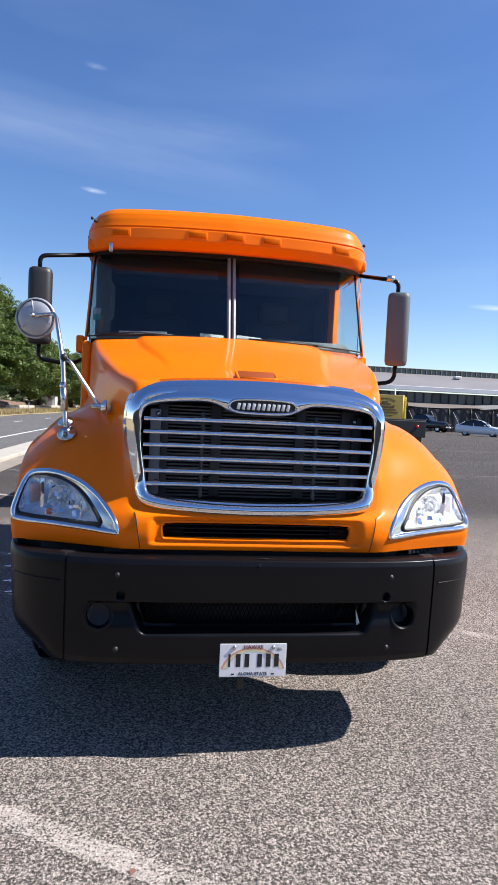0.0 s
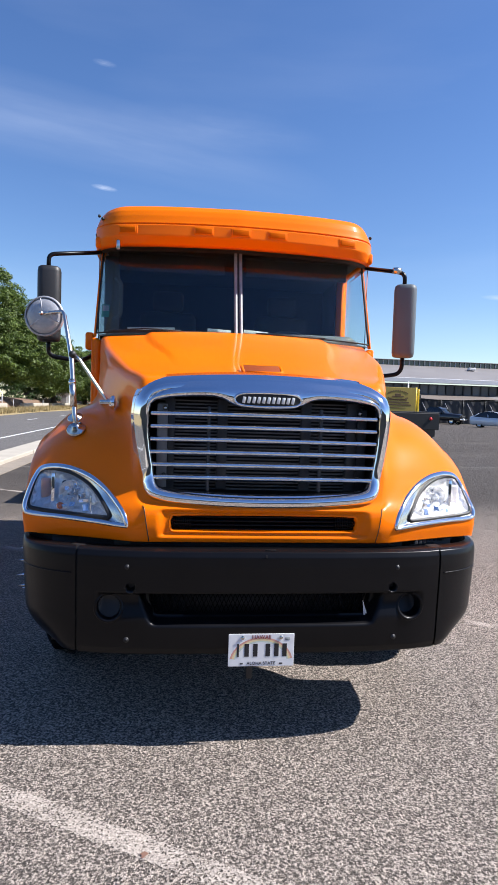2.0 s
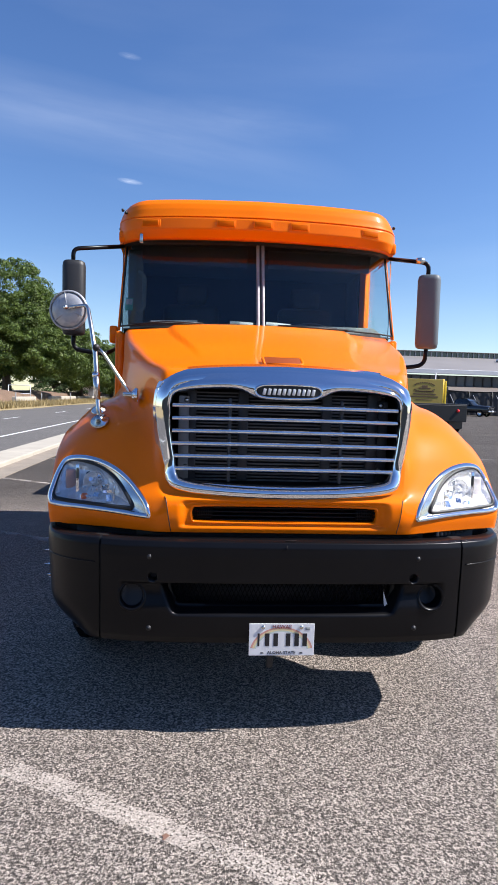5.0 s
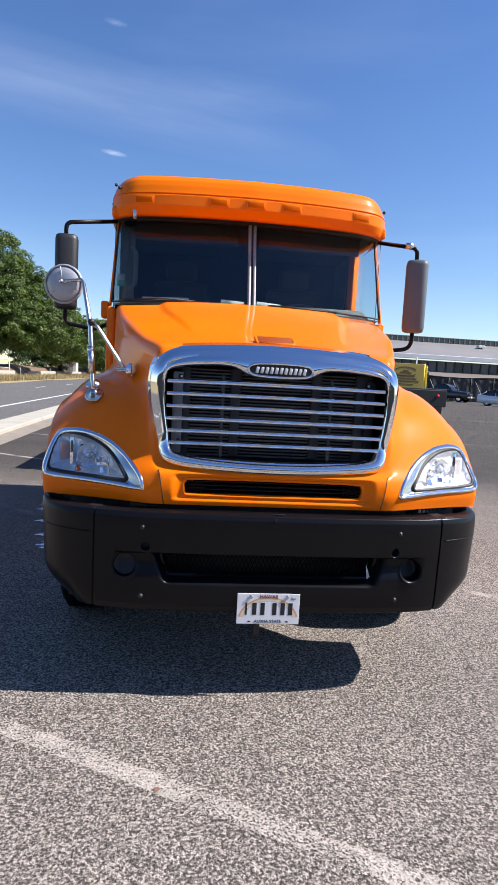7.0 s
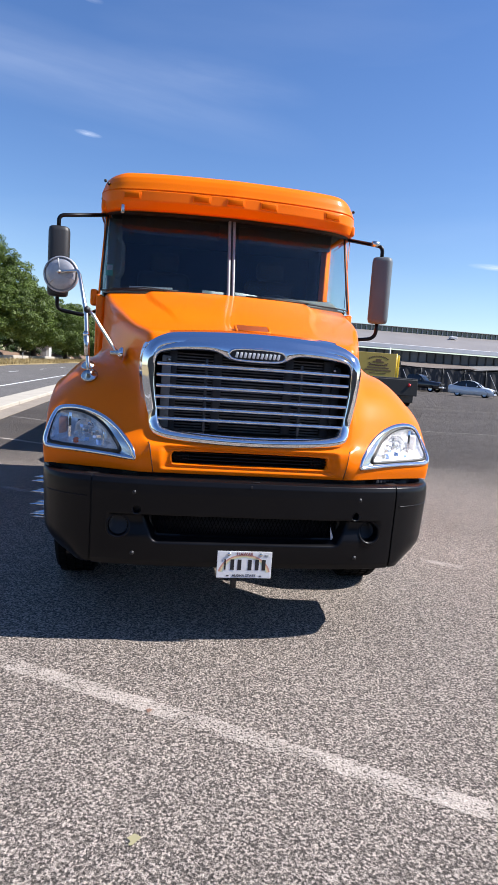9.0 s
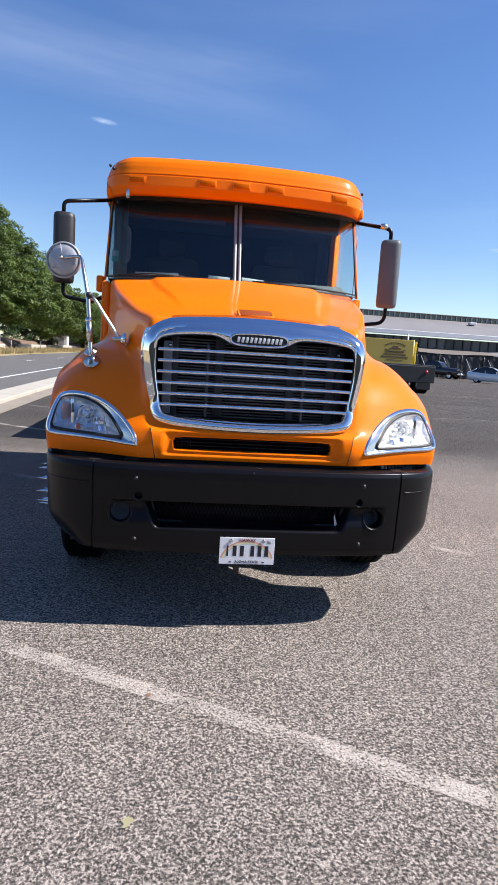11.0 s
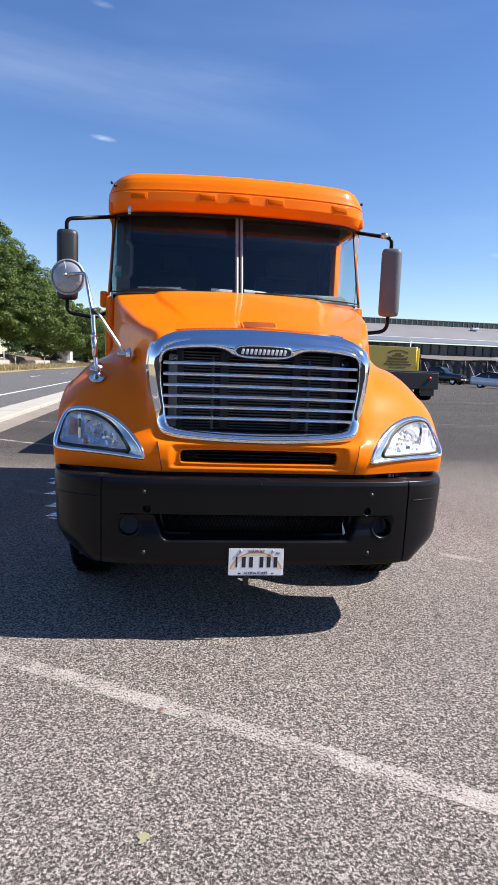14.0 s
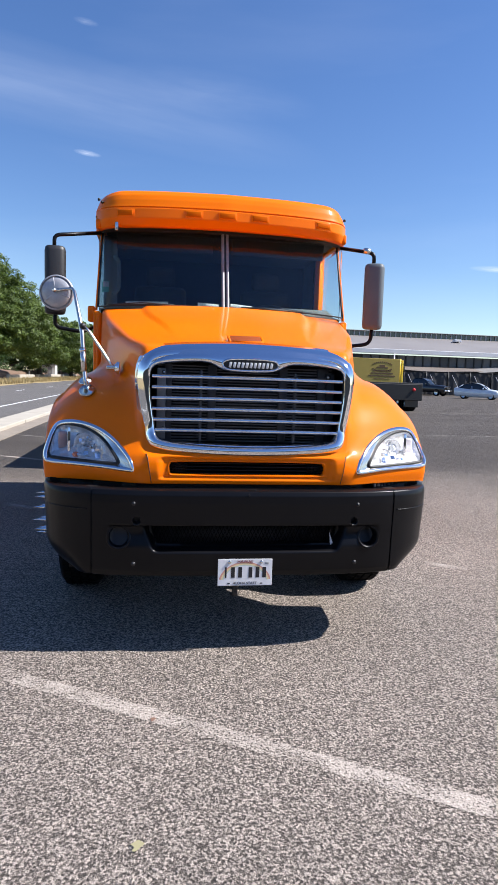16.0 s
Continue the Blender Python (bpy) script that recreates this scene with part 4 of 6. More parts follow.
def slot_dent(x, z):
    """How far the nose sinks round the lower slot."""
    return 0.020 * smooth01((0.505 - abs(x)) / 0.045) * smooth01((z - 0.978) / 0.016) * smooth01((1.112 - z) / 0.022)


def shell_row(v):
    """Half a cross-section of the shell, from the middle outwards."""
    hy, hz = hood_y(v), hood_z(v)
    x0, x1 = side_x(v), outer_x(v)
    rise = hz - fend_z(v)
    out = []
    crown = 0.020 * smooth01((v - 0.5) / 0.2)
    sh = 0.040 + 0.015 * smooth01((v - 0.55) / 0.4)
    top_back = smooth01((v - 0.6) / 0.3)
    lean = smooth01((v - 0.2) / 0.25) * (1 - 0.75 * smooth01((v - 0.82) / 0.18))
    nose = smooth01((v - 0.16) / 0.16)
    wd = 0.43 + 0.22 * smooth01((v - 0.68) / 0.32)
    for k in range(44):
        s = k / 43
        x = s * (x0 - 0.035 * lean - sh)
        out.append(Vector((x, hy + slot_dent(x, hz) * (v < 0.3) + 0.020 * s * s * (1 - top_back) * nose + 0.14 * top_back * s * s * smooth01((v - 0.8) / 0.2), hz - crown * s * s + 0.019 * smooth01((wd - x) / 0.03) * smooth01((v - 0.68) / 0.2))))
    a = out[-1].copy()
    b = fender(v, x0 + 0.03 + 0.03 * lean)
    base = Vector((x0 + 0.028 + 0.03 * lean, b.y, b.z))
    edge = Vector((x0 - 0.022 * lean, a.y + 0.004 * nose, a.z - min(0.055, 0.3 * max(rise, 0))))
    for k in range(1, 7):
        s = k / 6
        out.append((1 - s) ** 2 * a + 2 * s * (1 - s) * Vector((x0 - 0.004 - 0.027 * lean, a.y, a.z)) + s * s * edge)
    up = smooth01((rise - 0.01) / 0.14)
    foot = base + Vector((-0.024 * up, 0, 0)) + (edge - base) * (0.5 - 0.28 * up)
    for k in range(1, 7):
        out.append(edge.lerp(foot, k / 6))
    tip = fender(v, x0 + 0.075 + 0.06 * lean)
    for k in range(1, 6):
        s = k / 5
        out.append((1 - s) ** 2 * foot + 2 * s * (1 - s) * base + s * s * tip)
    for k in range(1, 23):
        out.append(fender(v, x0 + 0.075 + 0.06 * lean + (x1 - 0.03 - x0 - 0.075 - 0.06 * lean) * k / 22))
    e = out[-1].copy()
    low = min(e.z - 0.02, 0.955 + 0.35 * smooth01((e.y - 0.5) / 0.35))
    out.append(Vector((x1 - 0.010, e.y + 0.015, e.z - 0.006)))
    out.append(Vector((x1, e.y + 0.05, e.z - 0.035 * smooth01(v / 0.3))))
    for k in range(1, 5):
        out.append(Vector((x1, e.y + 0.06 + 0.25 * (k / 4) * (1 - smooth01(v / 0.4)), e.z - 0.035 * smooth01(v / 0.3) + (low - e.z) * k / 4 * smooth01(v / 0.25))))
    return out


# outlines of the openings, as seen from the front (half-width, height)
GRILLE_OUT = closed_curve([(0, 1.745), (0.30, 1.735), (0.51, 1.712), (0.600, 1.655), (0.625, 1.555), (0.618, 1.42), (0.600, 1.29), (0.578, 1.192), (0.51, 1.130), (0.30, 1.100), (0, 1.090), (-0.30, 1.100), (-0.51, 1.130), (-0.578, 1.192), (-0.598, 1.29), (-0.618, 1.42), (-0.625, 1.555), (-0.600, 1.655), (-0.51, 1.712), (-0.30, 1.735)], 96)
LAMP = [(0.628, 1.030), (0.650, 1.017), (0.80, 1.026), (0.96, 1.032), (1.112, 1.036), (1.150, 1.056), (1.148, 1.13), (1.131, 1.208), (1.094, 1.257), (1.01, 1.275), (0.92, 1.269), (0.85, 1.250), (0.785, 1.219), (0.712, 1.165), (0.650, 1.094)]
LAMP_OUT = closed_curve(LAMP, 72)
LAMP_CUT = inset(LAMP_OUT, 0.014)
GRILLE_CUT = inset(GRILLE_OUT, 0.03)
SLOT = closed_curve([(0.40, 1.083), (0.436, 1.072), (0.446, 1.045), (0.436, 1.012), (0.40, 1.004), (0, 1.002), (-0.40, 1.004), (-0.436, 1.012), (-0.446, 1.045), (-0.436, 1.072), (-0.40, 1.083), (0, 1.086)], 80)
SLOT_CUT = inset(SLOT, 0.004)


def stays(c):
    if c.y < 0.75:
        if inside(LAMP_CUT, abs(c.x), c.z) and c.y < 0.6:
            return False
        if inside(GRILLE_CUT, c.x, c.z) and c.y < 0.29:
            return False
        if inside(SLOT_CUT, c.x, c.z) and c.y < 0.3:
            return False
    return True


rows = []
for k in range(131):
    r = shell_row(k / 130)
    rows.append([Vector((-p.x, p.y, p.z)) for p in r[:0:-1]] + r)
hood = part("hood", grid(rows, keep=stays), ORANGE, truck, "glossy orange moulded hood and fenders")
# folded rim along the lower front edge
rim = [Vector(p) for p in rows[0][8:-8]]
part("lower_lip", grid([[p, p + Vector((0, 0.003, -0.004)), p + Vector((0, 0.05, -0.004)), p + Vector((0, 0.06, 0.02))] for p in rim]), ORANGE, hood)
# seams between the centre and the fenders
for s in (-1, 1):
    part("panel_seam", tube([(s * side_x(0.20 * (1 - k / 10)), hood_y(0.20 * (1 - k / 10)) + 0.001, hood_z(0.20 * (1 - k / 10))) for k in range(11)], 0.0025, 6), BLACK, hood)

# vent slot on the nose and wiper nozzle
# slot floor is the hood's orange with the recess shade put into its colour
part("hood_vent", box(0.185, 0.10, 0.012, (0.0, 0.395, 1.776), 0.004, turn=Matrix.Rotation(0.42, 4, "X")), make("shade_darkened_orange", (0.26, 0.045, 0.0), 0.5), hood, "recessed slot in the hood")
part("vent_lip", tube(rounded([(-0.098, 0.340, 1.757), (-0.100, 0.450, 1.797), (0.100, 0.450, 1.797), (0.098, 0.340, 1.757), (-0.085, 0.338, 1.757)], 0.03), 0.009, 8), ORANGE, hood)

# lower slot with a perforated black mesh
part("slot_rim", grid([[Vector((p[0], hood_y(0.09) + 0.023 + d, p[1])) for p in pl] for pl, d in ((inset(SLOT, -0.006), 0.0), (SLOT, -0.006), (inset(SLOT, 0.006), 0.004), (inset(SLOT, 0.010), 0.07))], close_u=True), ORANGE, hood)
for r_ in range(4):
    z = 1.014 + 0.0195 * r_
    part("slot_slat", box(0.885, 0.026, 0.0085, (0, 0.150, z), 0.004, turn=Matrix.Rotation(0.35, 4, "X")), BLACK_PLASTIC, hood, "black louvre slat")
for side in (-1, 1):
    mesh_bm = bmesh.new()
    for r_ in range(6):
        join(mesh_bm, tube([(side * 0.442, 0.134, 1.006 + 0.0155 * r_), (side * 0.345, 0.134, 1.006 + 0.0155 * r_)], 0.0022, 5))
    for c_ in range(12):
        join(mesh_bm, tube([(side * (0.438 - 0.0085 * c_), 0.1335, 1.004), (side * (0.438 - 0.0085 * c_), 0.1335, 1.086)], 0.0018, 5))
    part("slot_mesh", mesh_bm, BLACK_PLASTIC, hood, "black perforated end of the slot")
part("slot_back", box(0.92, 0.02, 0.11, (0, 0.185, 1.045)), BLACK, hood)

# --- chrome grille
grille = part("grille_surround", grid([[Vector((p[0], 0.205 - 0.055 * smooth01((1.26 - p[1]) / 0.12) + 0.02 * (p[0] / 0.6) ** 2 + d + (0.055 * max(0.0, (p[1] - 1.60) / 0.14)), p[1])) for p in pl] for pl, d in (
    (inset(GRILLE_OUT, -0.012), 0.030), (GRILLE_OUT, 0.002), (inset(GRILLE_OUT, 0.014), -0.030), (inset(GRILLE_OUT, 0.034), -0.050), (inset(GRILLE_OUT, 0.056), -0.058), (inset(GRILLE_OUT, 0.068), -0.050), (inset(GRILLE_OUT, 0.074), -0.034))], close_u=True), CHROME, truck, "polished chrome grille surround")


def ring_pts():
    """The inner chrome ring: straight sides, its top dipping round the badge."""
    top = [(0.0, 1.585), (0.09, 1.585), (0.155, 1.594), (0.21, 1.622), (0.27, 1.632), (0.40, 1.627), (0.505, 1.613), (0.541, 1.592), (0.550, 1.550), (0.549, 1.42), (0.536, 1.30), (0.520, 1.232), (0.485, 1.197), (0.35, 1.182), (0.0, 1.172)]
    return closed_curve(top + [(-x, z) for x, z in top[-2:0:-1]], 120)


RING = ring_pts()
OUTER_RING = closed_curve([(0, 1.672), (0.30, 1.668), (0.47, 1.651), (0.553, 1.614), (0.573, 1.545), (0.567, 1.42), (0.554, 1.30), (0.534, 1.215), (0.486, 1.164), (0.30, 1.140), (0, 1.130), (-0.30, 1.140), (-0.486, 1.164), (-0.534, 1.215), (-0.554, 1.30), (-0.567, 1.42), (-0.573, 1.545), (-0.553, 1.614), (-0.47, 1.651), (-0.30, 1.668)], 120)
bowed = lambda x: 0.150 + 0.030 * (x / 0.55) ** 2
part("inner_ring", grid([[Vector((p[0], bowed(p[0]) + d, p[1])) for p in pl] for pl, d in (
    (inset(OUTER_RING, -0.035), 0.040), (inset(OUTER_RING, -0.006), 0.014), (inset(OUTER_RING, 0.004), 0.002), ([a.lerp(b, 0.35) for a, b in zip(OUTER_RING, RING)], -0.012), ([a.lerp(b, 0.8) for a, b in zip(OUTER_RING, RING)], -0.010), (RING, 0.002), (inset(RING, 0.003), 0.022))], close_u=True), CHROME, grille)
for k in range(6):
    z = 1.545 - 0.0595 * k
    w = 0.541 - 0.004 * max(0, k - 3) ** 2
    profile = [(-0.012, -0.002), (-0.010, 0.006), (0.004, 0.012), (0.024, 0.010), (0.030, 0.002), (0.024, -0.008), (0.004, -0.011), (-0.009, -0.008)]
    part("grille_bar", grid([[(x, bowed(x) + 0.004 + a, z + b + 0.004 * (1 - (x / 0.55) ** 2)) for a, b in profile] for x in np.linspace(-w, w, 25)], close_u=True), CHROME, grille)
for x in (-0.30, 0.30):
    part("grille_strut", box(0.016, 0.02, 0.40, (x * 0.9, 0.200, 1.385), 0.004), FIN_FRAME, grille)
    for k in range(6):
        part("bar_clip", box(0.010, 0.010, 0.020, (x * 0.9, bowed(x) - 0.002, 1.549 - 0.0595 * k), 0.003), CHROME, grille)
core = part("radiator", box(1.06, 0.02, 0.50, (0, 0.33, 1.39)), BLACK, truck, "dark radiator behind the grille")
fin = part("fin", box(1.02, 0.02, 0.007, (0, 0, 0)), FIN, core, smooth=False)
fin.matrix_local = pose(0, 0.312, 1.18)
for k in range(1, 27):
    again(fin, "fin", pose(0, 0.312, 1.18 + 0.0165 * k), core)
for x, w in ((-0.455, 0.05), (0.455, 0.07), (-0.20, 0.05), (0.215, 0.05)):
    part("bracket", box(w, 0.03, 0.44, (x, 0.296, 1.40), 0.006), FIN_FRAME, core)
for x in (-0.49, 0.49):
    part("bracket_plate", box(0.05, 0.02, 0.40, (x, 0.262, 1.39), 0.004), WALL_POST if x < 0 else DARK_METAL, core)
    for z in (1.25, 1.57):
        part("bolt", spin([(0.001, -0.008), (0.011, -0.006), (0.012, 0)], 12), STEEL, core).matrix_local = pose(x + (0.012 if x < 0 else -0.012), 0.250, z)
part("grille_shroud", grid([[Vector((p[0] * k, y, 1.40 + (p[1] - 1.40) * k)) for p in inset(GRILLE_OUT, 0.06)] for y, k in ((0.19, 1.0), (0.36, 1.0), (0.37, 0.6))], close_u=True), BLACK, core)

# badge: dark oval with a chrome rim and a plain band for the maker's name
BADGE = closed_curve([(0.164, 1.622), (0.152, 1.644), (0.112, 1.657), (0, 1.661), (-0.112, 1.657), (-0.152, 1.644), (-0.164, 1.622), (-0.152, 1.600), (-0.112, 1.587), (0, 1.583), (0.112, 1.587), (0.152, 1.600)], 60)
badge = part("badge", grid([[Vector((p[0], 0.118 + 0.02 * (p[0] / 0.2) ** 2 + d, p[1])) for p in pl] for pl, d in ((BADGE, 0.03), (BADGE, 0.004), (inset(BADGE, 0.004), -0.003), (inset(BADGE, 0.010), -0.002), (inset(BADGE, 0.013), 0.004))], close_u=True), CHROME, grille, "chrome-rimmed dark oval badge")
part("badge_face", fill(inset(BADGE, 0.012), lambda x, z: 0.121 + 0.02 * (x / 0.2) ** 2), BLACK, grille)
for k in range(11):
    x = -0.115 + 0.023 * k
    part("badge_bar", box(0.0145, 0.005, 0.030, (x, 0.117 + 0.02 * (x / 0.2) ** 2, 1.620), 0.002, turn=Matrix.Rotation(0.22, 4, "Y")), PALE_SILVER, grille)


# --- headlights
def headlight(s):
    f = lambda x, z, d=0.0: Vector((s * x, fender_y(x, z) + d, z))
    ring_ = [[f(p[0], p[1], d) for p in pl] for pl, d in ((inset(LAMP_OUT, -0.006), 0.012), (LAMP_OUT, -0.004), (inset(LAMP_OUT, 0.007), -0.012), (inset(LAMP_OUT, 0.017), -0.010), (inset(LAMP_OUT, 0.024), 0.002), (inset(LAMP_OUT, 0.026), 0.02))]
    bezel = part("headlight", grid(ring_, close_u=True), CHROME, truck, "clear headlight in a chrome bezel")
    # inner corner: a chrome web that widens towards the grille
    LENS = closed_curve([(0.722, 1.066), (0.750, 1.057), (0.90, 1.060), (1.07, 1.066), (1.122, 1.078), (1.124, 1.14), (1.108, 1.208), (1.073, 1.243), (1.00, 1.248), (0.91, 1.233), (0.828, 1.192), (0.764, 1.130)], 60)
    inner = inset(LAMP_OUT, 0.022)
    outer_even = closed_curve([tuple(p) for p in inner[::6]], 60)
    # start both lines at the point nearest the inner corner
    i0 = min(range(60), key=lambda i: outer_even[i][0])
    j0 = min(range(60), key=lambda i: LENS[i][0])
    a_ = [outer_even[(i0 + i) % 60] for i in range(60)]
    b_ = [LENS[(j0 + i) % 60] for i in range(60)]
    part("headlight_web", grid([[f(p[0], p[1], d) for p in pl] for pl, d in ((a_, -0.001), ([p.lerp(q, 0.55) for p, q in zip(a_, b_)], 0.004), ([p.lerp(q, 0.96) for p, q in zip(a_, b_)], 0.012))], close_u=True), STEEL, bezel, "satin metal web")
    gask = [[f(p[0], p[1], d) for p in pl] for pl, d in ((inset(LENS, -0.010), 0.014), (inset(LENS, -0.006), 0.000), (inset(LENS, 0.006), 0.002), (inset(LENS, 0.008), 0.03))]
    part("gasket", grid(gask, close_u=True), BLACK, bezel)
    cut = inset(LENS, 0.003)
    front = fill([(p[0], p[1]) for p in cut], lambda x, z: fender_y(abs(x), z) + 0.002)
    back = fill([(p[0], p[1]) for p in cut], lambda x, z: fender_y(abs(x), z) + 0.007)
    for sheet, side in ((front, -1), (back, 1)):
        if s < 0:
            bmesh.ops.scale(sheet, vec=(-1, 1, 1), verts=sheet.verts)
        sheet.normal_update()
        if sum(q.normal.y for q in sheet.faces) * side < 0:
            bmesh.ops.reverse_faces(sheet, faces=sheet.faces[:])
    join(front, back)
    lens = part("lens", front, CLEAR, bezel, "clear plastic lens")
    lens.visible_shadow = False
    # bowl
    part("reflector", grid([[f(p[0], p[1], d) for p in pl] for pl, d in ((cut, 0.008), (inset(LENS, 0.012), 0.030), (inset(LENS, 0.03), 0.050), ([p.lerp(Vector((0.95, 1.145)), 0.55) for p in LENS], 0.066), ([p.lerp(Vector((0.95, 1.145)), 0.98) for p in LENS], 0.072))], close_u=True), REFLECTOR, bezel, "bright faceted reflector")
    for x, z0, z1, w in ((1.010, 1.066, 1.236, 0.016), (0.812, 1.060, 1.150, 0.005)):
        part("divider", box(w, 0.035, z1 - z0, tuple(f(x, (z0 + z1) / 2, 0.030)), 0.002), CHROME, bezel, "bright upright divider")
    r = random.Random(40)
    for k in range(24):
        x, z = 0.835 + 0.150 * r.random(), 1.075 + 0.115 * r.random()
        part("facet", box(0.016 + 0.012 * r.random(), 0.004, 0.014 + 0.020 * r.random(), tuple(f(x, z, 0.030 + 0.02 * r.random())), 0.001, turn=Matrix.Rotation(r.uniform(-0.9, 0.9), 4, "Z") @ Matrix.Rotation(r.uniform(-0.9, 0.9), 4, "X")), CHROME, bezel, "", False)
    part("bulb_shield", spin([(0.001, -0.010), (0.009, -0.008), (0.012, 0.0), (0.011, 0.02)], 16), DARK_METAL, bezel).matrix_local = pose(*f(0.958, 1.188, 0.030))
    bulb = f(0.925, 1.150, 0.034)
    part("bulb", spin([(0.001, -0.018), (0.010, -0.015), (0.015, -0.004), (0.016, 0.03)], 20), REFLECTOR, bezel).matrix_local = pose(*bulb)
    part("lamp_bowl", spin([(0.020, 0.034), (0.040, 0.026), (0.052, 0.012), (0.055, 0.010), (0.055, 0.03)], 28), REFLECTOR, bezel).matrix_local = pose(*bulb)
    part("side_lamp", box(0.050, 0.03, 0.105, tuple(f(1.052, 1.155, 0.036)), 0.012), make("smoked_amber", (0.52, 0.30, 0.25) if s < 0 else (0.62, 0.58, 0.57), 0.25, coat=0.5), bezel, "dull side lamp")
    if s < 0:
        part("turn_bulb", spin([(0.001, -0.018), (0.012, -0.012), (0.018, 0.0), (0.014, 0.02)], 14), AMBER, bezel, "amber bulb").matrix_local = pose(*f(0.966, 1.085, 0.034))
    return bezel


headlight(-1)
headlight(1)

# --- bumper: black moulded plastic, centre and two ends
bump_y = spline([0, 0.4, 0.7, 0.86, 0.985, 1.075, 1.130, 1.158, 1.166], [0.018, 0.022, 0.045, 0.082, 0.135, 0.205, 0.29, 0.42, 0.62])
INTAKE = closed_curve([(0.49, 0.716), (0.522, 0.710), (0.530, 0.69), (0.510, 0.64), (0.496, 0.620), (0.47, 0.614), (0, 0.612), (-0.47, 0.614), (-0.496, 0.620), (-0.510, 0.64), (-0.530, 0.69), (-0.522, 0.710), (-0.49, 0.716), (0, 0.718)], 90)


def disc(x, z, r, n=24):
    return [Vector((x + r * math.cos(2 * math.pi * k / n), z + r * math.sin(2 * math.pi * k / n))) for k in range(n)]


FOG = [disc(s * 0.707, 0.664, 0.056) for s in (-1, 1)]
PORT = [disc(s * 0.609, 0.763, 0.025) for s in (-1, 1)]


def dish(ax, z):
    """How far the face sinks: shallow from the round openings inwards under a crisp upper edge, deep at the intake."""
    shallow = 0.028 * smooth01((0.738 - z) / 0.012) * smooth01((z - 0.600) / 0.10) * smooth01((0.768 - ax) / 0.035)
    mouth = 0.565 - 0.44 * (0.735 - z)
    deep = 0.070 * smooth01((mouth + 0.022 - ax) / 0.038) * smooth01((0.738 - z) / 0.014) * smooth01((z - 0.586) / 0.020)
    return shallow + deep


def bumper_point(x, q):
    """q runs from the back of the top shelf (0) over the face to the tucked lower edge (1)."""
    ax = abs(x)
    y = bump_y(ax)
    prof = [(0.11, 0.932), (0.035, 0.936), (0.010, 0.928), (0.0, 0.905), (-0.003, 0.86), (0.000, 0.80), (0.002, 0.76), (0.006, 0.70), (0.010, 0.64), (0.012, 0.58), (0.015, 0.53), (0.020, 0.48), (0.036, 0.446), (0.12, 0.432)]
    f = q * (len(prof) - 1)
    i = min(int(f), len(prof) - 2)
    t = f - i
    dy, z = (prof[i][j] * (1 - t) + prof[i + 1][j] * t for j in (0, 1))
    end = smooth01((ax - 0.86) / 0.26)
    pull = 1 - 0.092 * end * max(0.0, (0.615 - z) / 0.17) ** 1.8 - 0.010 * end * max(0.0, (0.9 - z) / 0.3)
    z -= 0.006 * end * max(0, (z - 0.88) / 0.05)
    return Vector((x * pull, y + dy + dish(ax, z) + 0.02 * end * max(0.0, (0.58 - z) / 0.13) ** 1.5 * (1 if ax < 1.164 else 0), z))


def bumper_piece(x0, x1, n, name, parent):
    def ok(c):
        if inside(INTAKE, c.x, c.z):
            return False
        return not any(inside(h, c.x, c.z) for h in FOG + PORT)
    xs = [x0 + (x1 - x0) * k / n for k in range(n + 1)]
    qs = [k / 90 for k in range(91)]
    b = grid([[bumper_point(x, q) for q in qs] for x in xs], keep=ok)
    return part(name, b, BLACK_PLASTIC, parent)


def end_xs(s):
    return [s * (0.858 + 0.308 * (k / 40) ** 0.75) for k in range(41)]


bumper = bumper_piece(-0.848, 0.848, 170, "bumper", truck)
bumper["label"] = "black plastic bumper centre with intake and round openings"
for s in (-1, 1):
    b = grid([[bumper_point(x, q / 60) for q in range(61)] for x in end_xs(s)])
    part("bumper_end", b, BLACK_PLASTIC, truck, "black plastic bumper end cap")
    # black strip behind the joint, wide enough to block sun leaking through
    part("bumper_gap", grid([[bumper_point(s * x, q / 30) + Vector((0, 0.012, 0)) for q in range(31)] for x in (0.822, 0.852, 0.884)]), BLACK, bumper)
    # moulded crease on the end
    part("crease", tube([bumper_point(x, 0.36) + Vector((0, -0.001, 0)) for x in end_xs(s)[1:34]], 0.0035, 6), BLACK_PLASTIC, bumper)
surf = lambda x, z: bump_y(abs(x)) + 0.006 + dish(abs(x), z)
sleeve = lambda pl, depth, lip: grid([[Vector((p[0], surf(p[0], p[1]) + d, p[1])) for p in q] for q, d in ((inset(pl, -lip), 0.004), (inset(pl, -lip * 0.6), -0.003), (inset(pl, 0.002), 0.0), (inset(pl, 0.006), 0.02), (inset(pl, 0.010), depth))], close_u=True)
part("intake_rim", grid([[Vector((p[0], bump_y(abs(p[0])) + d, p[1])) for p in q] for q, d in ((inset(INTAKE, -0.012), 0.088), (inset(INTAKE, 0.0), 0.092), (inset(INTAKE, 0.003), 0.15))], close_u=True), BLACK_PLASTIC, bumper)
mesh_bm = bmesh.new()
for k in range(-26, 27):
    join(mesh_bm, tube([(0.021 * k - 0.035, 0.138, 0.575), (0.021 * k + 0.035, 0.138, 0.735)], 0.0026, 4))
    join(mesh_bm, tube([(0.021 * k + 0.035, 0.142, 0.575), (0.021 * k - 0.035, 0.142, 0.735)], 0.0026, 4))
part("intake_mesh", mesh_bm, make("matte_black_mesh", (0.005, 0.005, 0.006), 0.9, spec=0.1), bumper, "black diamond mesh")
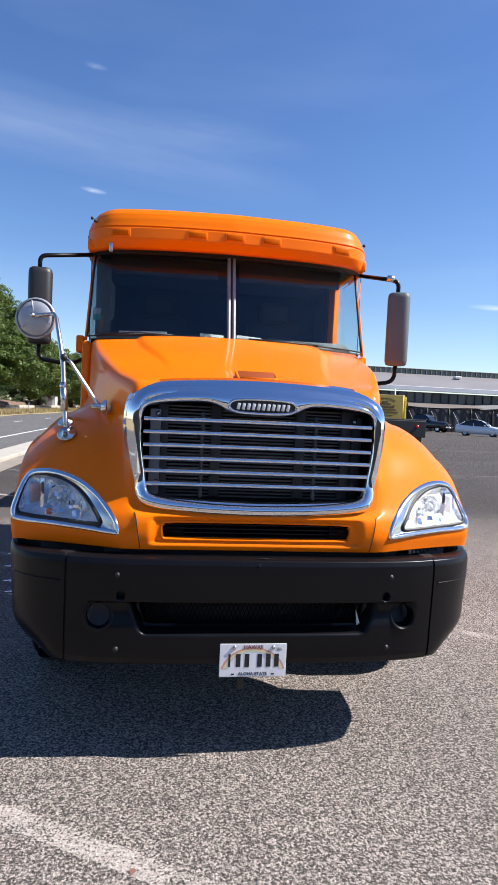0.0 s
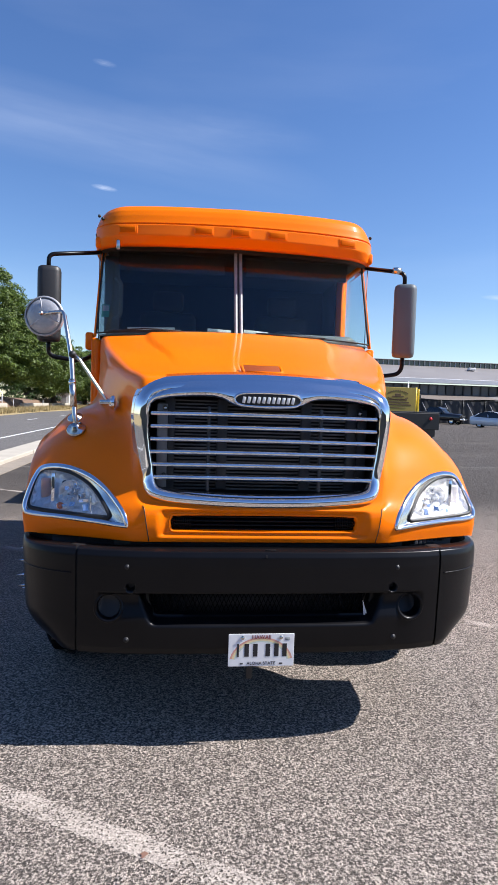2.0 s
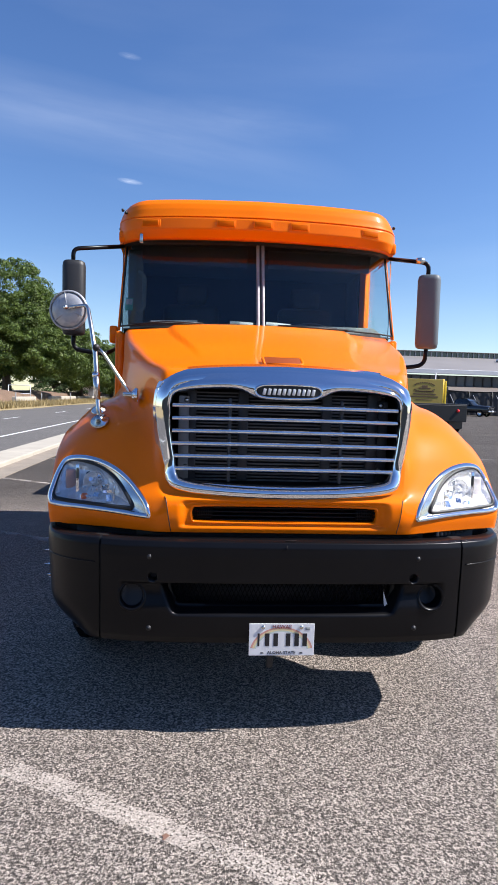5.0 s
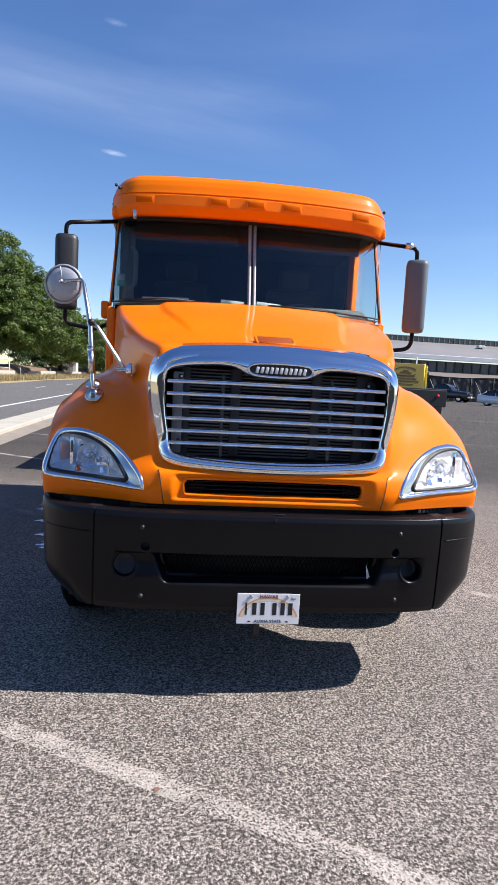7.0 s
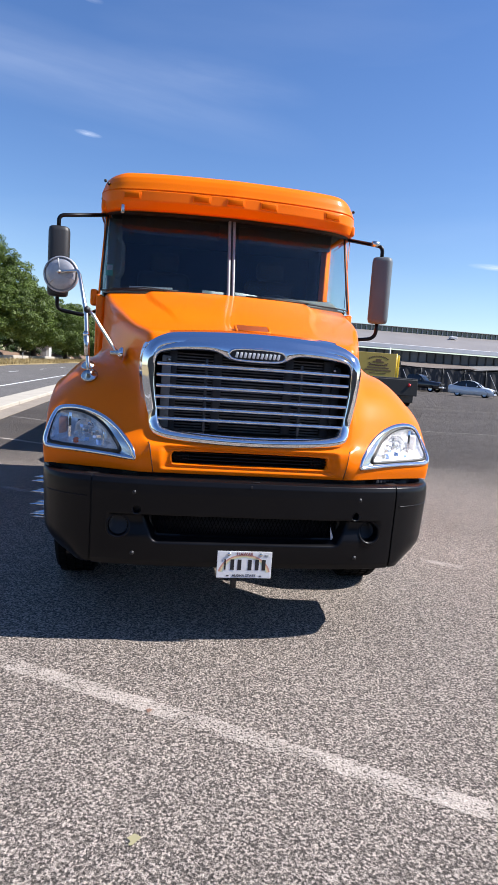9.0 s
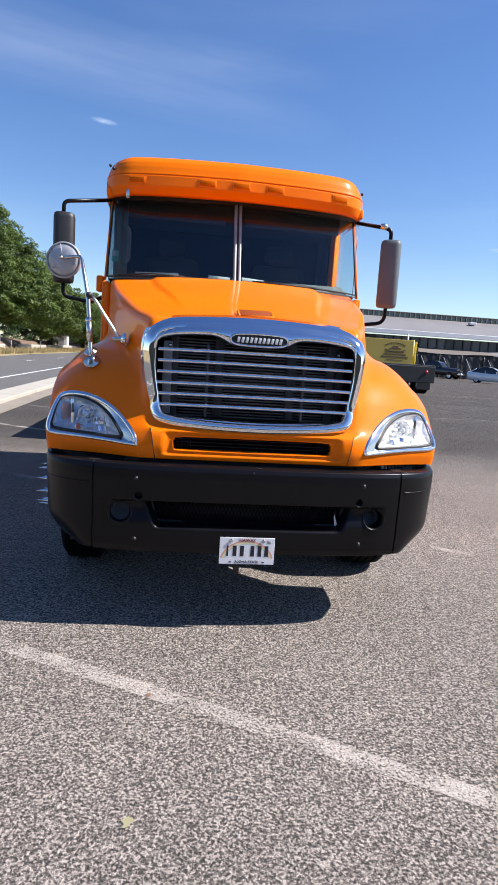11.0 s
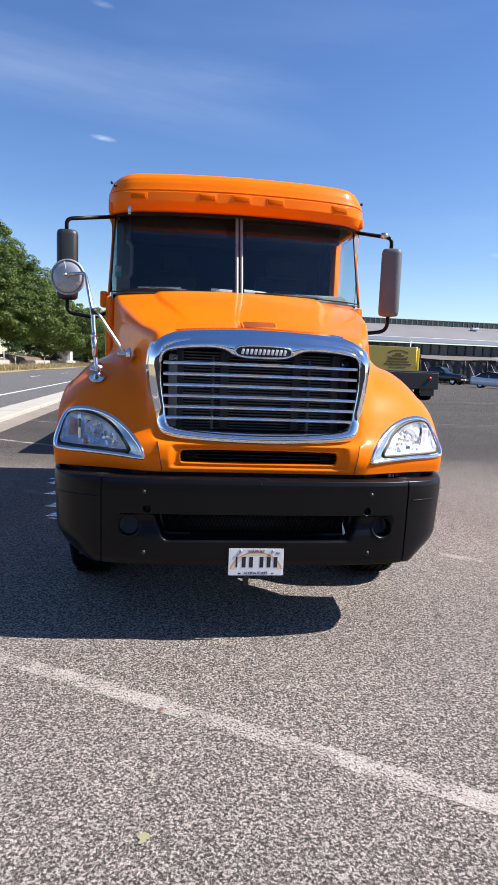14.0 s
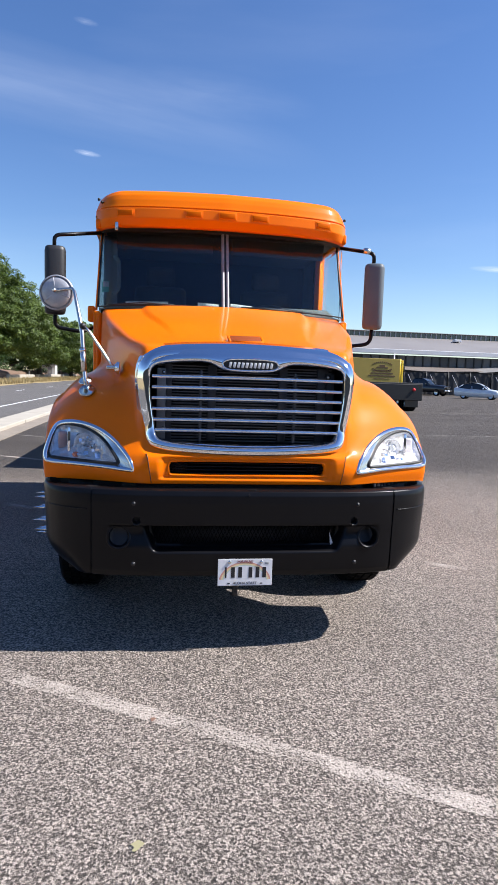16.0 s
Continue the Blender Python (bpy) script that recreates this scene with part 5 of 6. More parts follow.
part("intake_back", box(1.10, 0.02, 0.18, (-0.05, 0.165, 0.655)), BLACK, bumper)
for s in (-1, 1):
    i = (s + 1) // 2
    part("fog_opening", sleeve(FOG[i], 0.06, 0.012), BLACK_PLASTIC, bumper)
    part("fog_cover", fill(inset(FOG[i], 0.004), lambda x, z: surf(x, z) + (0.030 if x < 0 else 0.06)), BLACK, bumper)
    part("port", sleeve(PORT[i], 0.05, 0.005), BLACK, bumper)
    part("port_back", fill(inset(PORT[i], 0.002), lambda x, z: surf(x, z) + 0.045), BLACK, bumper)
    for z in (0.858, 0.520):
        bolt = part("bolt", spin([(0.001, -0.008), (0.006, -0.007), (0.0075, -0.004), (0.012, -0.003), (0.013, 0.004)], 14), DARK_METAL, bumper, "steel bolt")
        bolt.matrix_local = pose(s * 0.625, surf(0.625, z) + (-0.006 if z > 0.7 else 0.008), z)
# added unseen plate that keeps sun from leaking through the bumper openings
part("bumper_leak_blocker", box(2.0, 0.02, 0.52, (0, 0.31, 0.69)), BLACK, truck)
# white triangle painted in place of sunlit ground glimpsed through the intake
tab = bmesh.new()
for face in (((0.486, 0.103, 0.682), (0.519, 0.100, 0.584), (0.496, 0.106, 0.578)), ((0.486, 0.106, 0.682), (0.519, 0.103, 0.584), (0.496, 0.109, 0.578))):
    tab.faces.new([tab.verts.new(p) for p in face])
part("lit_ground_patch", tab, WHITE_PAINT, bumper, "pale triangle standing in for sunlit ground behind the intake", smooth=False)
# ribs above the bumper, their sunlit grey set by colour
for k in range(8):
    part("rubber_rib", box(0.018, 0.05, 0.022, (0.770 + 0.027 * k, 0.205 + 0.016 * k, 0.944), 0.004), LIT_RUBBER, bumper, smooth=False)
part("scuff", box(0.05, 0.004, 0.004, (0.02, 0.040, 0.936), 0.001), DARK_METAL, bumper, "pale scuff marks")
part("scuff", box(0.007, 0.003, 0.014, (0.0, 0.016, 0.912), 0.001), DARK_METAL, bumper)
# added black sheets that stop sun slipping between hood lip and bumper
part("gap_light_blocker", grid([[Vector((x, bump_y(abs(x)) + 0.135, z)) for z in (0.88, 0.93, 1.0)] for x in np.linspace(-0.62, 0.62, 30)]), BLACK, truck)
for s in (-1, 1):
    part("gap_light_blocker", grid([[Vector((s * x, bump_y(x) + 0.215, z)) for z in (0.82, 0.93, 0.985)] for x in np.linspace(0.60, 1.06, 16)]), BLACK, truck)
# flat sheet added inside the bumper against the same sun leaks
part("shelf_light_blocker", grid([[Vector((x, bump_y(abs(x)) + 0.03, 0.802)), Vector((x, 0.55, 0.802))] for x in np.linspace(-1.08, 1.08, 40)]), BLACK, truck)
part("radiator_skirt", box(1.4, 0.3, 0.12, (0, 0.34, 0.93)), BLACK, truck)

# --- number plate, the number itself as plain bars
plate = part("license_plate", box(0.305, 0.004, 0.152, (-0.009, 0.006, 0.474), 0.0015), WHITE_PAINT, truck, "white rainbow license plate below the bumper", smooth=False)
plate.matrix_local = pose(0, 0.022, 0)
for r0, r1, mt, nm in ((0.148, 0.139, PLATE_RED, "red"), (0.139, 0.129, PLATE_YELLOW, "yellow"), (0.129, 0.121, PLATE_GREEN, "green")):
    arc = []
    for k in range(33):
        a = math.pi * (0.06 + 0.88 * k / 32)
        arc.append([(-0.009 + r * math.cos(a), 0.0038, 0.412 + 0.82 * r * math.sin(a)) for r in (r0, r1)])
    part("rainbow", grid(arc), mt, plate, nm + " band of the rainbow", smooth=False)
for x in (-0.108, -0.068, -0.028, 0.030, 0.070, 0.108):
    w = 0.021 if x > -0.1 else 0.009
    part("number_bar", box(w, 0.0005, 0.060, (-0.009 + x, 0.0034, 0.474)), INK, plate, smooth=False)
words("word", "HAWAII", 0.025, make("plate_word_red", (0.22, 0.03, 0.025), 0.5), plate, pose(-0.009, 0.0033, 0.535, 90, 0, 0))
words("word", "ALOHA STATE", 0.0205, INK, plate, pose(-0.009, 0.0033, 0.412, 90, 0, 0))
for x in (-0.088, 0.090):
    part("plate_bolt", spin([(0.001, -0.006), (0.008, -0.005), (0.0095, 0)], 14), STEEL, plate).matrix_local = pose(-0.009 + x, 0.003, 0.5335)
    part("plate_slot", box(0.014, 0.001, 0.006, (-0.009 + x * 1.03, 0.0036, 0.411)), INK, plate)
part("plate_sticker", box(0.022, 0.001, 0.014, (0.112, 0.0034, 0.527), 0.001), PAPER, plate)
part("plate_bracket", box(0.03, 0.03, 0.22, (-0.06, 0.06, 0.44), 0.004), DARK_METAL, truck)

# --- cab
wrap = lambda x: 0.10 * x * x + 0.085 * smooth01((abs(x) - 0.80) / 0.26) ** 1.3
ws_base = lambda x: Vector((x, 1.70 + wrap(x), 2.098 - 0.022 * x * x))
ws_top = lambda x: Vector((x * 0.985, 1.925 + wrap(x), 2.716 - 0.012 * x * x))


def pane(x0, x1, name):
    xs = list(np.linspace(x0, x1, 31))
    at = lambda x, k, off: ws_base(x).lerp(ws_top(x), k / 10) + Vector((0, off, 0))
    b, back = (grid([[at(x, k, off) for x in xs] for k in range(11)]) for off in (0.0, 0.006))
    for sheet, side in ((b, -1), (back, 1)):
        sheet.normal_update()
        if sum(q.normal.y for q in sheet.faces) * side < 0:
            bmesh.ops.reverse_faces(sheet, faces=sheet.faces[:])
    join(b, back)
    p = part(name, b, GLASS, cab, "dark tinted windshield pane")
    p.visible_shadow = False
    return p


def cab_section(y, hw, z0, z1, r=0.10):
    return [Vector(p) for p in ((-hw, y, z0), (-hw, y, z1 - r), (-hw + 0.3 * r, y, z1 - 0.3 * r), (-hw + r, y, z1), (hw - r, y, z1), (hw - 0.3 * r, y, z1 - 0.3 * r), (hw, y, z1 - r), (hw, y, z0))]


cab = part("cab", grid([cab_section(2.66, 1.01, 1.02, 2.80), cab_section(2.9, 1.015, 1.02, 2.86), cab_section(3.3, 1.015, 1.02, 2.9)]), ORANGE, truck, "orange cab")
part("sleeper", grid([cab_section(3.3, 1.02, 1.0, 3.22, 0.2), cab_section(4.1, 1.03, 1.0, 3.35, 0.2), cab_section(5.0, 1.03, 1.0, 3.35, 0.2)]), ORANGE, truck)
part("sleeper_back", box(2.06, 0.04, 2.3, (0, 5.02, 2.15)), ORANGE, truck)
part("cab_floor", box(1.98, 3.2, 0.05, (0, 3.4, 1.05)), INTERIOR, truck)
for s in (-1, 1):
    a, b = ws_base(s * 1.0), ws_top(s * 1.0)
    inner_a, inner_b = ws_base(s * 0.992), ws_top(s * 0.992)
    part("pillar", grid([[inner_a.lerp(inner_b, t), inner_a.lerp(inner_b, t) + Vector((s * 0.004, -0.010, 0)), a.lerp(b, t) + Vector((s * 0.008, 0.000, 0)), a.lerp(b, t) + Vector((s * 0.012, 0.045, 0)), a.lerp(b, t) + Vector((-s * 0.006, 0.045, 0))] for t in np.linspace(-0.04, 1.05, 12)]), ORANGE, cab, "orange windshield pillar")
    part("seal", tube([inner_a.lerp(inner_b, t) + Vector((-s * 0.004, -0.006, 0)) for t in np.linspace(0, 1, 8)], 0.007, 6), BLACK, cab)
    # door with its window opening: sill, rear post, header
    part("door", box(0.05, 0.62, 1.02, (s * 0.992, 2.12, 1.53), 0.015), ORANGE, cab, "orange cab door")
    part("door_post", box(0.05, 0.44, 0.75, (s * 0.992, 2.86, 2.38), 0.015), ORANGE, cab)
    part("door_lower", box(0.05, 0.85, 1.0, (s * 0.990, 2.80, 1.54), 0.015), ORANGE, cab)
    part("door_header", box(0.05, 0.85, 0.08, (s * 0.992, 2.36, 2.74), 0.015), ORANGE, cab)
    # left pane takes the tint that has its shade in the colour
    g = part("side_window", box(0.006, 0.66, 0.66, (s * 0.988, 2.30, 2.37)), SIDE_GLASS if s > 0 else SHADE_TINTED_GLASS, cab, "side window", False)
    g.visible_shadow = False
    part("cowl_side", box(0.05, 0.30, 1.00, (s * 0.975, 1.95, 1.53), 0.02), ORANGE, cab)
    if s < 0:
        part("hinge_block", box(0.055, 0.10, 0.125, (s * 1.04, 1.92, 2.02), 0.015), ORANGE, cab, "orange mirror bracket block")
    # added dark panel that covers the bright sky slit behind the door post
    part("slit_blocker", box(0.02, 0.50, 0.80, (s * 0.955, 3.05, 2.38), 0.006), INTERIOR, cab, "dark panel added to block a bright slit beside the seats")
part("window_post", box(0.052, 0.012, 0.64, (0.970, 2.575, 2.37), 0.004, turn=Matrix.Rotation(0.5, 4, "Z")), ORANGE, cab, "orange post behind the door window")
part("pillar_trim", box(0.11, 0.02, 0.58, (-0.915, 2.16, 2.40), 0.008, turn=Matrix.Rotation(0.2, 4, "Z")), INTERIOR_GREY, cab, "grey trim inside the cab")
pane(-0.996, -0.018, "windshield_pane")
pane(0.018, 0.996, "windshield_pane")
for dx in (-0.017, 0.019):
    part("mullion", grid([[ws_base(0).lerp(ws_top(0), t) + Vector((dx + a, b, 0)) for a, b in ((-0.012, 0.004), (-0.010, -0.014), (0.010, -0.014), (0.012, 0.004))] for t in np.linspace(-0.01, 1.0, 10)], close_u=True), make("worn_silver_strip", (0.30, 0.30, 0.30), 0.45, metal=0.3, grain=(40, 0.3), stain=(12, 0.35)), cab, "worn silver strip between the panes")
part("mullion_core", grid([[ws_base(0).lerp(ws_top(0), t) + Vector((a, -0.008, 0)) for a in (-0.022, 0.022)] for t in np.linspace(0, 1, 6)]), BLACK, cab)
part("seal", tube([ws_base(x) + Vector((0, -0.004, 0.000)) for x in np.linspace(-0.985, 0.985, 40)], 0.006, 6), BLACK, cab)
part("seal", tube([ws_top(x) + Vector((0, -0.006, 0)) for x in np.linspace(-0.985, 0.985, 40)], 0.010, 6), BLACK, cab)
part("cowl_panel", grid([[Vector((x, 1.66 + 0.14 * x * x, 2.068 - 0.020 * x * x)), ws_base(x) + Vector((0, 0.01, -0.012)), ws_base(x) + Vector((0, 0.10, -0.06))] for x in np.linspace(-0.97, 0.97, 40)]), BLACK, cab, "black cowl strip")
part("firewall", box(1.9, 0.04, 1.05, (0, 1.86, 1.53)), BLACK, truck)

# wipers
for x0, x1, lift in ((-0.40, -0.90, 0.022), (0.62, 0.12, 0.004)):
    p0, p1 = ws_base(x0), ws_base(x1)
    part("wiper", tube([p0 + Vector((0, -0.03, 0.006)), p0.lerp(p1, 0.5) + Vector((0, -0.035, lift)), p1 + Vector((0, -0.03, 0.006))], 0.0045, 6), BLACK, cab, "black wiper arm")
    part("wiper_blade", tube([p0.lerp(p1, 0.15) + Vector((0, -0.02, 0.012)), p1 + Vector((0, -0.02, 0.010))], 0.004, 6), BLACK, cab)

# roof cap that juts over the windshield
CAP_X = [0, 0.5, 0.8, 0.93, 1.0, 1.03, 1.035]
cap_y = spline(CAP_X, [1.72, 1.75, 1.80, 1.86, 1.96, 2.10, 2.45])
cap_n = [x for x in (1.035 * math.sin(math.pi / 2 * k / 40) for k in range(-40, 41))]


def cap_point(x, q):
    ax = abs(x)
    y = cap_y(ax)
    prof = [(0.19, 2.714), (0.12, 2.711), (0.060, 2.711), (0.036, 2.714), (0.028, 2.722), (-0.002, 2.771), (0.001, 2.812), (0.003, 2.8465), (0.016, 2.848), (0.016, 2.857), (0.007, 2.8585), (0.008, 2.863), (0.014, 2.88), (0.024, 2.915), (0.042, 2.955), (0.074, 2.990), (0.14, 3.012), (0.40, 3.03), (1.2, 3.03)]
    f = q * (len(prof) - 1)
    i = min(int(f), len(prof) - 2)
    t = f - i
    dy, z = (prof[i][j] * (1 - t) + prof[i + 1][j] * t for j in (0, 1))
    k = smooth01((ax - 0.80) / 0.24)
    # the top edge rounds down and in towards the corners
    z -= 0.022 * k * max(0.0, (z - 2.86) / 0.13) + 0.010 * x * x
    z -= 0.012 * k * max(0.0, (2.76 - z) / 0.1)
    return Vector((x * (1 - k * 0.03 * max(0.0, (z - 2.85) / 0.1)) , y + dy, z))


roof_cap = part("roof_cap", grid([[cap_point(x, q / 90) for q in range(91)] for x in cap_n]), ORANGE, truck, "orange roof cap jutting over the windshield")
# black sheet laid under the overhang to stand in for its shade
part("cap_shade_sheet", grid([[cap_point(x, q) + Vector((0, 0.002, -0.003)) for q in (0.0, 1 / 18, 1.7 / 18)] for x in cap_n[6:-6]]), BLACK, roof_cap, "black sheet painting the shade under the cap")
for x in (-0.78, -0.258, 0.0, 0.258, 0.78):
    p = cap_point(x, 6 / 18)
    a = -math.atan((cap_y(abs(x) + 0.01) - cap_y(abs(x) - 0.01)) / 0.02) * (1 if x < 0 else -1) if x else 0
    m = pose(p.x, p.y - 0.001, p.z - 0.003, 0, 0, math.degrees(a))
    l_ = part("marker_light", box(0.116, 0.016, 0.040, (0, 0, 0), 0.004), ORANGE_LENS, roof_cap, "orange marker light")
    l_.matrix_local = m
    part("marker_base", box(0.138, 0.014, 0.056, (0, 0.004, 0), 0.003), ORANGE, roof_cap).matrix_local = m
for x, z in ((-0.998, 2.93), (-1.016, 2.80), (-0.970, 2.90), (1.002, 2.90), (1.018, 2.72)):
    part("cap_screw", spin([(0.001, -0.014), (0.010, -0.012), (0.012, 0.0)], 10), BLACK, roof_cap).matrix_local = pose(x, cap_y(abs(x) - 0.01) + 0.03, z, 0, 0, 60 if x < 0 else -60)
part("cap_bracket", box(0.024, 0.03, 0.065, (-0.845, 1.825, 2.700), 0.004), STEEL, roof_cap, "small steel bracket")
cab.scale = roof_cap.scale = (1.02, 1.0, 1.0)
# interior
dash = part("dashboard", grid([[Vector((x, 1.80 + 0.12 * x * x, 2.05)), Vector((x, 1.98, 2.105)), Vector((x, 2.16, 2.140 + 0.02 * (x > 0.1))), Vector((x, 2.24, 2.145 + 0.03 * (x > 0.1))), Vector((x, 2.26, 1.6))] for x in np.linspace(-0.95, 0.95, 30)]), INTERIOR_GREY, truck, "grey dashboard")
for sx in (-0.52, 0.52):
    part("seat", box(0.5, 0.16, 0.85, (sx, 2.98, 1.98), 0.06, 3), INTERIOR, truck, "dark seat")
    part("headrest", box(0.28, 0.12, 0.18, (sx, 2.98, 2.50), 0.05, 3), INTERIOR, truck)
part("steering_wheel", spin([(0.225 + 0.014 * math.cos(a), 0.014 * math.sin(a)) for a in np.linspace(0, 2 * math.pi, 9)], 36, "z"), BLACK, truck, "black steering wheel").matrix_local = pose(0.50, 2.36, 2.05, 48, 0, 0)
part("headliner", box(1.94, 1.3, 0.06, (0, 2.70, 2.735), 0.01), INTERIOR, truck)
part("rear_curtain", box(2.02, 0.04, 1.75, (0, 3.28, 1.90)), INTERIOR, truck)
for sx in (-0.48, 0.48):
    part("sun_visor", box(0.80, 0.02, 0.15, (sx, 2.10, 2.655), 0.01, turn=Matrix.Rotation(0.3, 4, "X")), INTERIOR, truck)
part("grab_handle", tube(rounded([(-0.90, 2.02, 2.20), (-0.86, 2.06, 2.24), (-0.86, 2.10, 2.48), (-0.90, 2.08, 2.52)], 0.03), 0.016, 8), INTERIOR_GREY, truck, "grey grab handle")
part("paper", box(0.34, 0.004, 0.030, (-0.62, 1.865, 2.122), 0.001, turn=Matrix.Rotation(-0.5, 4, "X") @ Matrix.Rotation(-0.05, 4, "Y")), PAPER, truck, "papers on the dashboard")
part("paper", box(0.17, 0.004, 0.030, (-0.13, 1.81, 2.124), 0.001, turn=Matrix.Rotation(-0.6, 4, "X") @ Matrix.Rotation(0.06, 4, "Y")), PAPER, truck)
part("paper", box(0.18, 0.004, 0.032, (0.14, 1.81, 2.124), 0.001, turn=Matrix.Rotation(-0.6, 4, "X") @ Matrix.Rotation(0.09, 4, "Y")), PAPER, truck)
part("sticker", box(0.055, 0.002, 0.10, tuple(ws_base(-0.935).lerp(ws_top(-0.935), 0.26) + Vector((0, 0.012, 0))), 0.001, turn=Matrix.Rotation(-0.35, 4, "X")), TEAL, cab, "small green inspection sticker")
part("sticker_patch", box(0.045, 0.002, 0.045, tuple(ws_base(-0.935).lerp(ws_top(-0.935), 0.29) + Vector((0, 0.0095, 0))), 0.001, turn=Matrix.Rotation(-0.35, 4, "X")), PAPER, cab)


# --- door mirrors
def door_mirror(s, at, top, low, turn):
    """A tall mirror housing on a bent tube; s is the side."""
    x, y, z = at
    tp, lo = Vector(top), Vector(low)
    arm = part("mirror_arm", tube(rounded([Vector((s * 1.0, 1.97, 2.672)), tp + Vector((-s * 0.08, 0.03, 0.03)), tp + Vector((0, 0, 0.015)), Vector((tp.x, y, z + 0.24))], 0.07), 0.015, 10), BLACK_PLASTIC, truck, "black tubular mirror arm")
    part("mirror_arm", tube(rounded([Vector((x, y, z - 0.24)), Vector((lo.x, lo.y, lo.z)), Vector((lo.x - s * 0.22, lo.y + 0.02, lo.z - 0.03)), Vector((s * 1.03, 1.92, lo.z + 0.03))], 0.07), 0.015, 10), BLACK_PLASTIC, truck)
    w, d, h = 0.158, 0.105, 0.52
    sect = []
    for k in range(28):
        a = 2 * math.pi * k / 28
        c, sn = math.cos(a), math.sin(a)
        sect.append((w / 2 * math.copysign(abs(c) ** 0.55, c), d * 0.62 * math.copysign(abs(sn) ** 0.75, sn) if sn < 0 else d * 0.3 * sn))
    prof = [(-1.0, 0.0), (-1.0, 0.45), (-0.985, 0.78), (-0.95, 0.93), (-0.85, 1.0), (0.85, 1.0), (0.95, 0.93), (0.985, 0.78), (1.0, 0.45), (1.0, 0.0)]
    b = grid([[Vector((px * k, py * k, q * h / 2)) for px, py in sect] for q, k in prof], close_u=True)
    # right housing is coloured paler for the sun on it, left stays dark
    hs = part("mirror_housing", b, GREY_PLASTIC if s < 0 else SUNLIT_PLASTIC, arm, "tall dark mirror housing" if s < 0 else "tall mirror housing coloured sunlit grey")
    hs.matrix_local = pose(x, y, z, 0, 0, turn)
    part("mirror_glass", box(w * 0.86, 0.006, h * 0.9, (0, d * 0.31, 0), 0.003), CHROME, arm).matrix_local = pose(x, y, z, 0, 0, turn)
    if s > 0:
        part("arm_clamp", spin([(0.001, -0.03), (0.02, -0.028), (0.024, 0), (0.02, 0.028), (0.001, 0.03)], 12, "x"), STEEL, arm).matrix_local = pose(tp.x - 0.06, tp.y, tp.z + 0.03)
    for q in (-0.13, 0.13) if s > 0 else ():
        part("screw", spin([(0.001, -0.006), (0.006, -0.004), (0.007, 0)], 8), BLACK, arm).matrix_local = pose(x + 0.03, y - 0.062, z + q * 1.2)
    return arm


door_mirror(-1, (-1.318, 1.75, 2.248), (-1.325, 1.75, 2.575), (-1.325, 1.76, 1.895), 8)
door_mirror(1, (1.182, 1.60, 2.228), (1.172, 1.60, 2.555), (1.185, 1.62, 1.855), -18)

# --- round convex mirror on the left fender
pole = part("fender_mirror", tube([(-0.930, 0.525, 1.44), (-0.948, 0.565, 1.52), (-0.972, 0.60, 1.80), (-1.010, 0.68, 1.95), (-1.034, 0.73, 2.045), (-1.05, 0.745, 2.066), (-1.09, 0.748, 2.062), (-1.145, 0.735, 2.050)], [0.012, 0.013, 0.013, 0.011, 0.010, 0.010, 0.010, 0.010], 10), STEEL, truck, "round convex mirror on a chrome pole")
part("stand_foot", spin([(0.001, 0.028), (0.018, 0.026), (0.020, 0.012), (0.045, 0.004), (0.050, -0.004), (0.048, -0.012)], 24, "z"), DULL_CHROME, pole).matrix_local = pose(-0.930, 0.508, 1.448, 42, -10, 0)
part("stand_foot", spin([(0.001, 0.024), (0.014, 0.022), (0.016, 0.010), (0.036, 0.003), (0.040, -0.004)], 24, "z"), DULL_CHROME, pole).matrix_local = pose(-0.948, 0.582, 1.505, 34, -10, 0)
part("pole_sleeve", tube([(-0.953, 0.56, 1.56), (-0.966, 0.59, 1.70)], 0.017, 10), STEEL, pole)
part("collar", tube([(-0.963, 0.583, 1.675), (-0.966, 0.588, 1.69)], 0.019, 10), CHROME, pole)
part("strut", tube([(-0.966, 0.605, 1.835), (-0.93, 0.605, 1.80), (-0.80, 0.60, 1.61), (-0.775, 0.60, 1.588)], 0.009, 8), STEEL, pole)
part("joint", spin([(0.001, -0.02), (0.017, -0.016), (0.020, 0), (0.017, 0.016), (0.001, 0.02)], 12, "y"), DARK_METAL, pole).matrix_local = pose(-0.968, 0.60, 1.830)
part("strut_foot", spin([(0.001, -0.022), (0.016, -0.018), (0.034, -0.004), (0.040, 0.006), (0.038, 0.014)], 20, "x"), CHROME, pole).matrix_local = pose(-0.762, 0.605, 1.585)
part("strut_clevis", box(0.06, 0.024, 0.026, (-0.795, 0.60, 1.586), 0.006), STEEL, pole)
GLOSS_GREY = make("pale_mirror_back", (0.40, 0.40, 0.42), 0.38, metal=0.3, grain=(80, 0.1), stain=(14, 0.25))
disc_ = part("mirror_back", spin([(0.001, -0.020), (0.02, -0.022), (0.06, -0.018), (0.088, -0.008), (0.099, 0.004), (0.104, 0.012), (0.108, 0.012), (0.110, 0.004), (0.106, -0.006), (0.100, -0.006)], 48, "y"), GLOSS_GREY, pole, "pale round back of the mirror")
disc_.matrix_local = pose(-1.151, 0.780, 2.042, 0, 0, -8)
part("mirror_face", spin([(0.001, 0.034), (0.05, 0.028), (0.09, 0.016), (0.104, 0.010)], 40, "y"), CHROME, pole).matrix_local = pose(-1.151, 0.780, 2.042, 0, 0, -8)
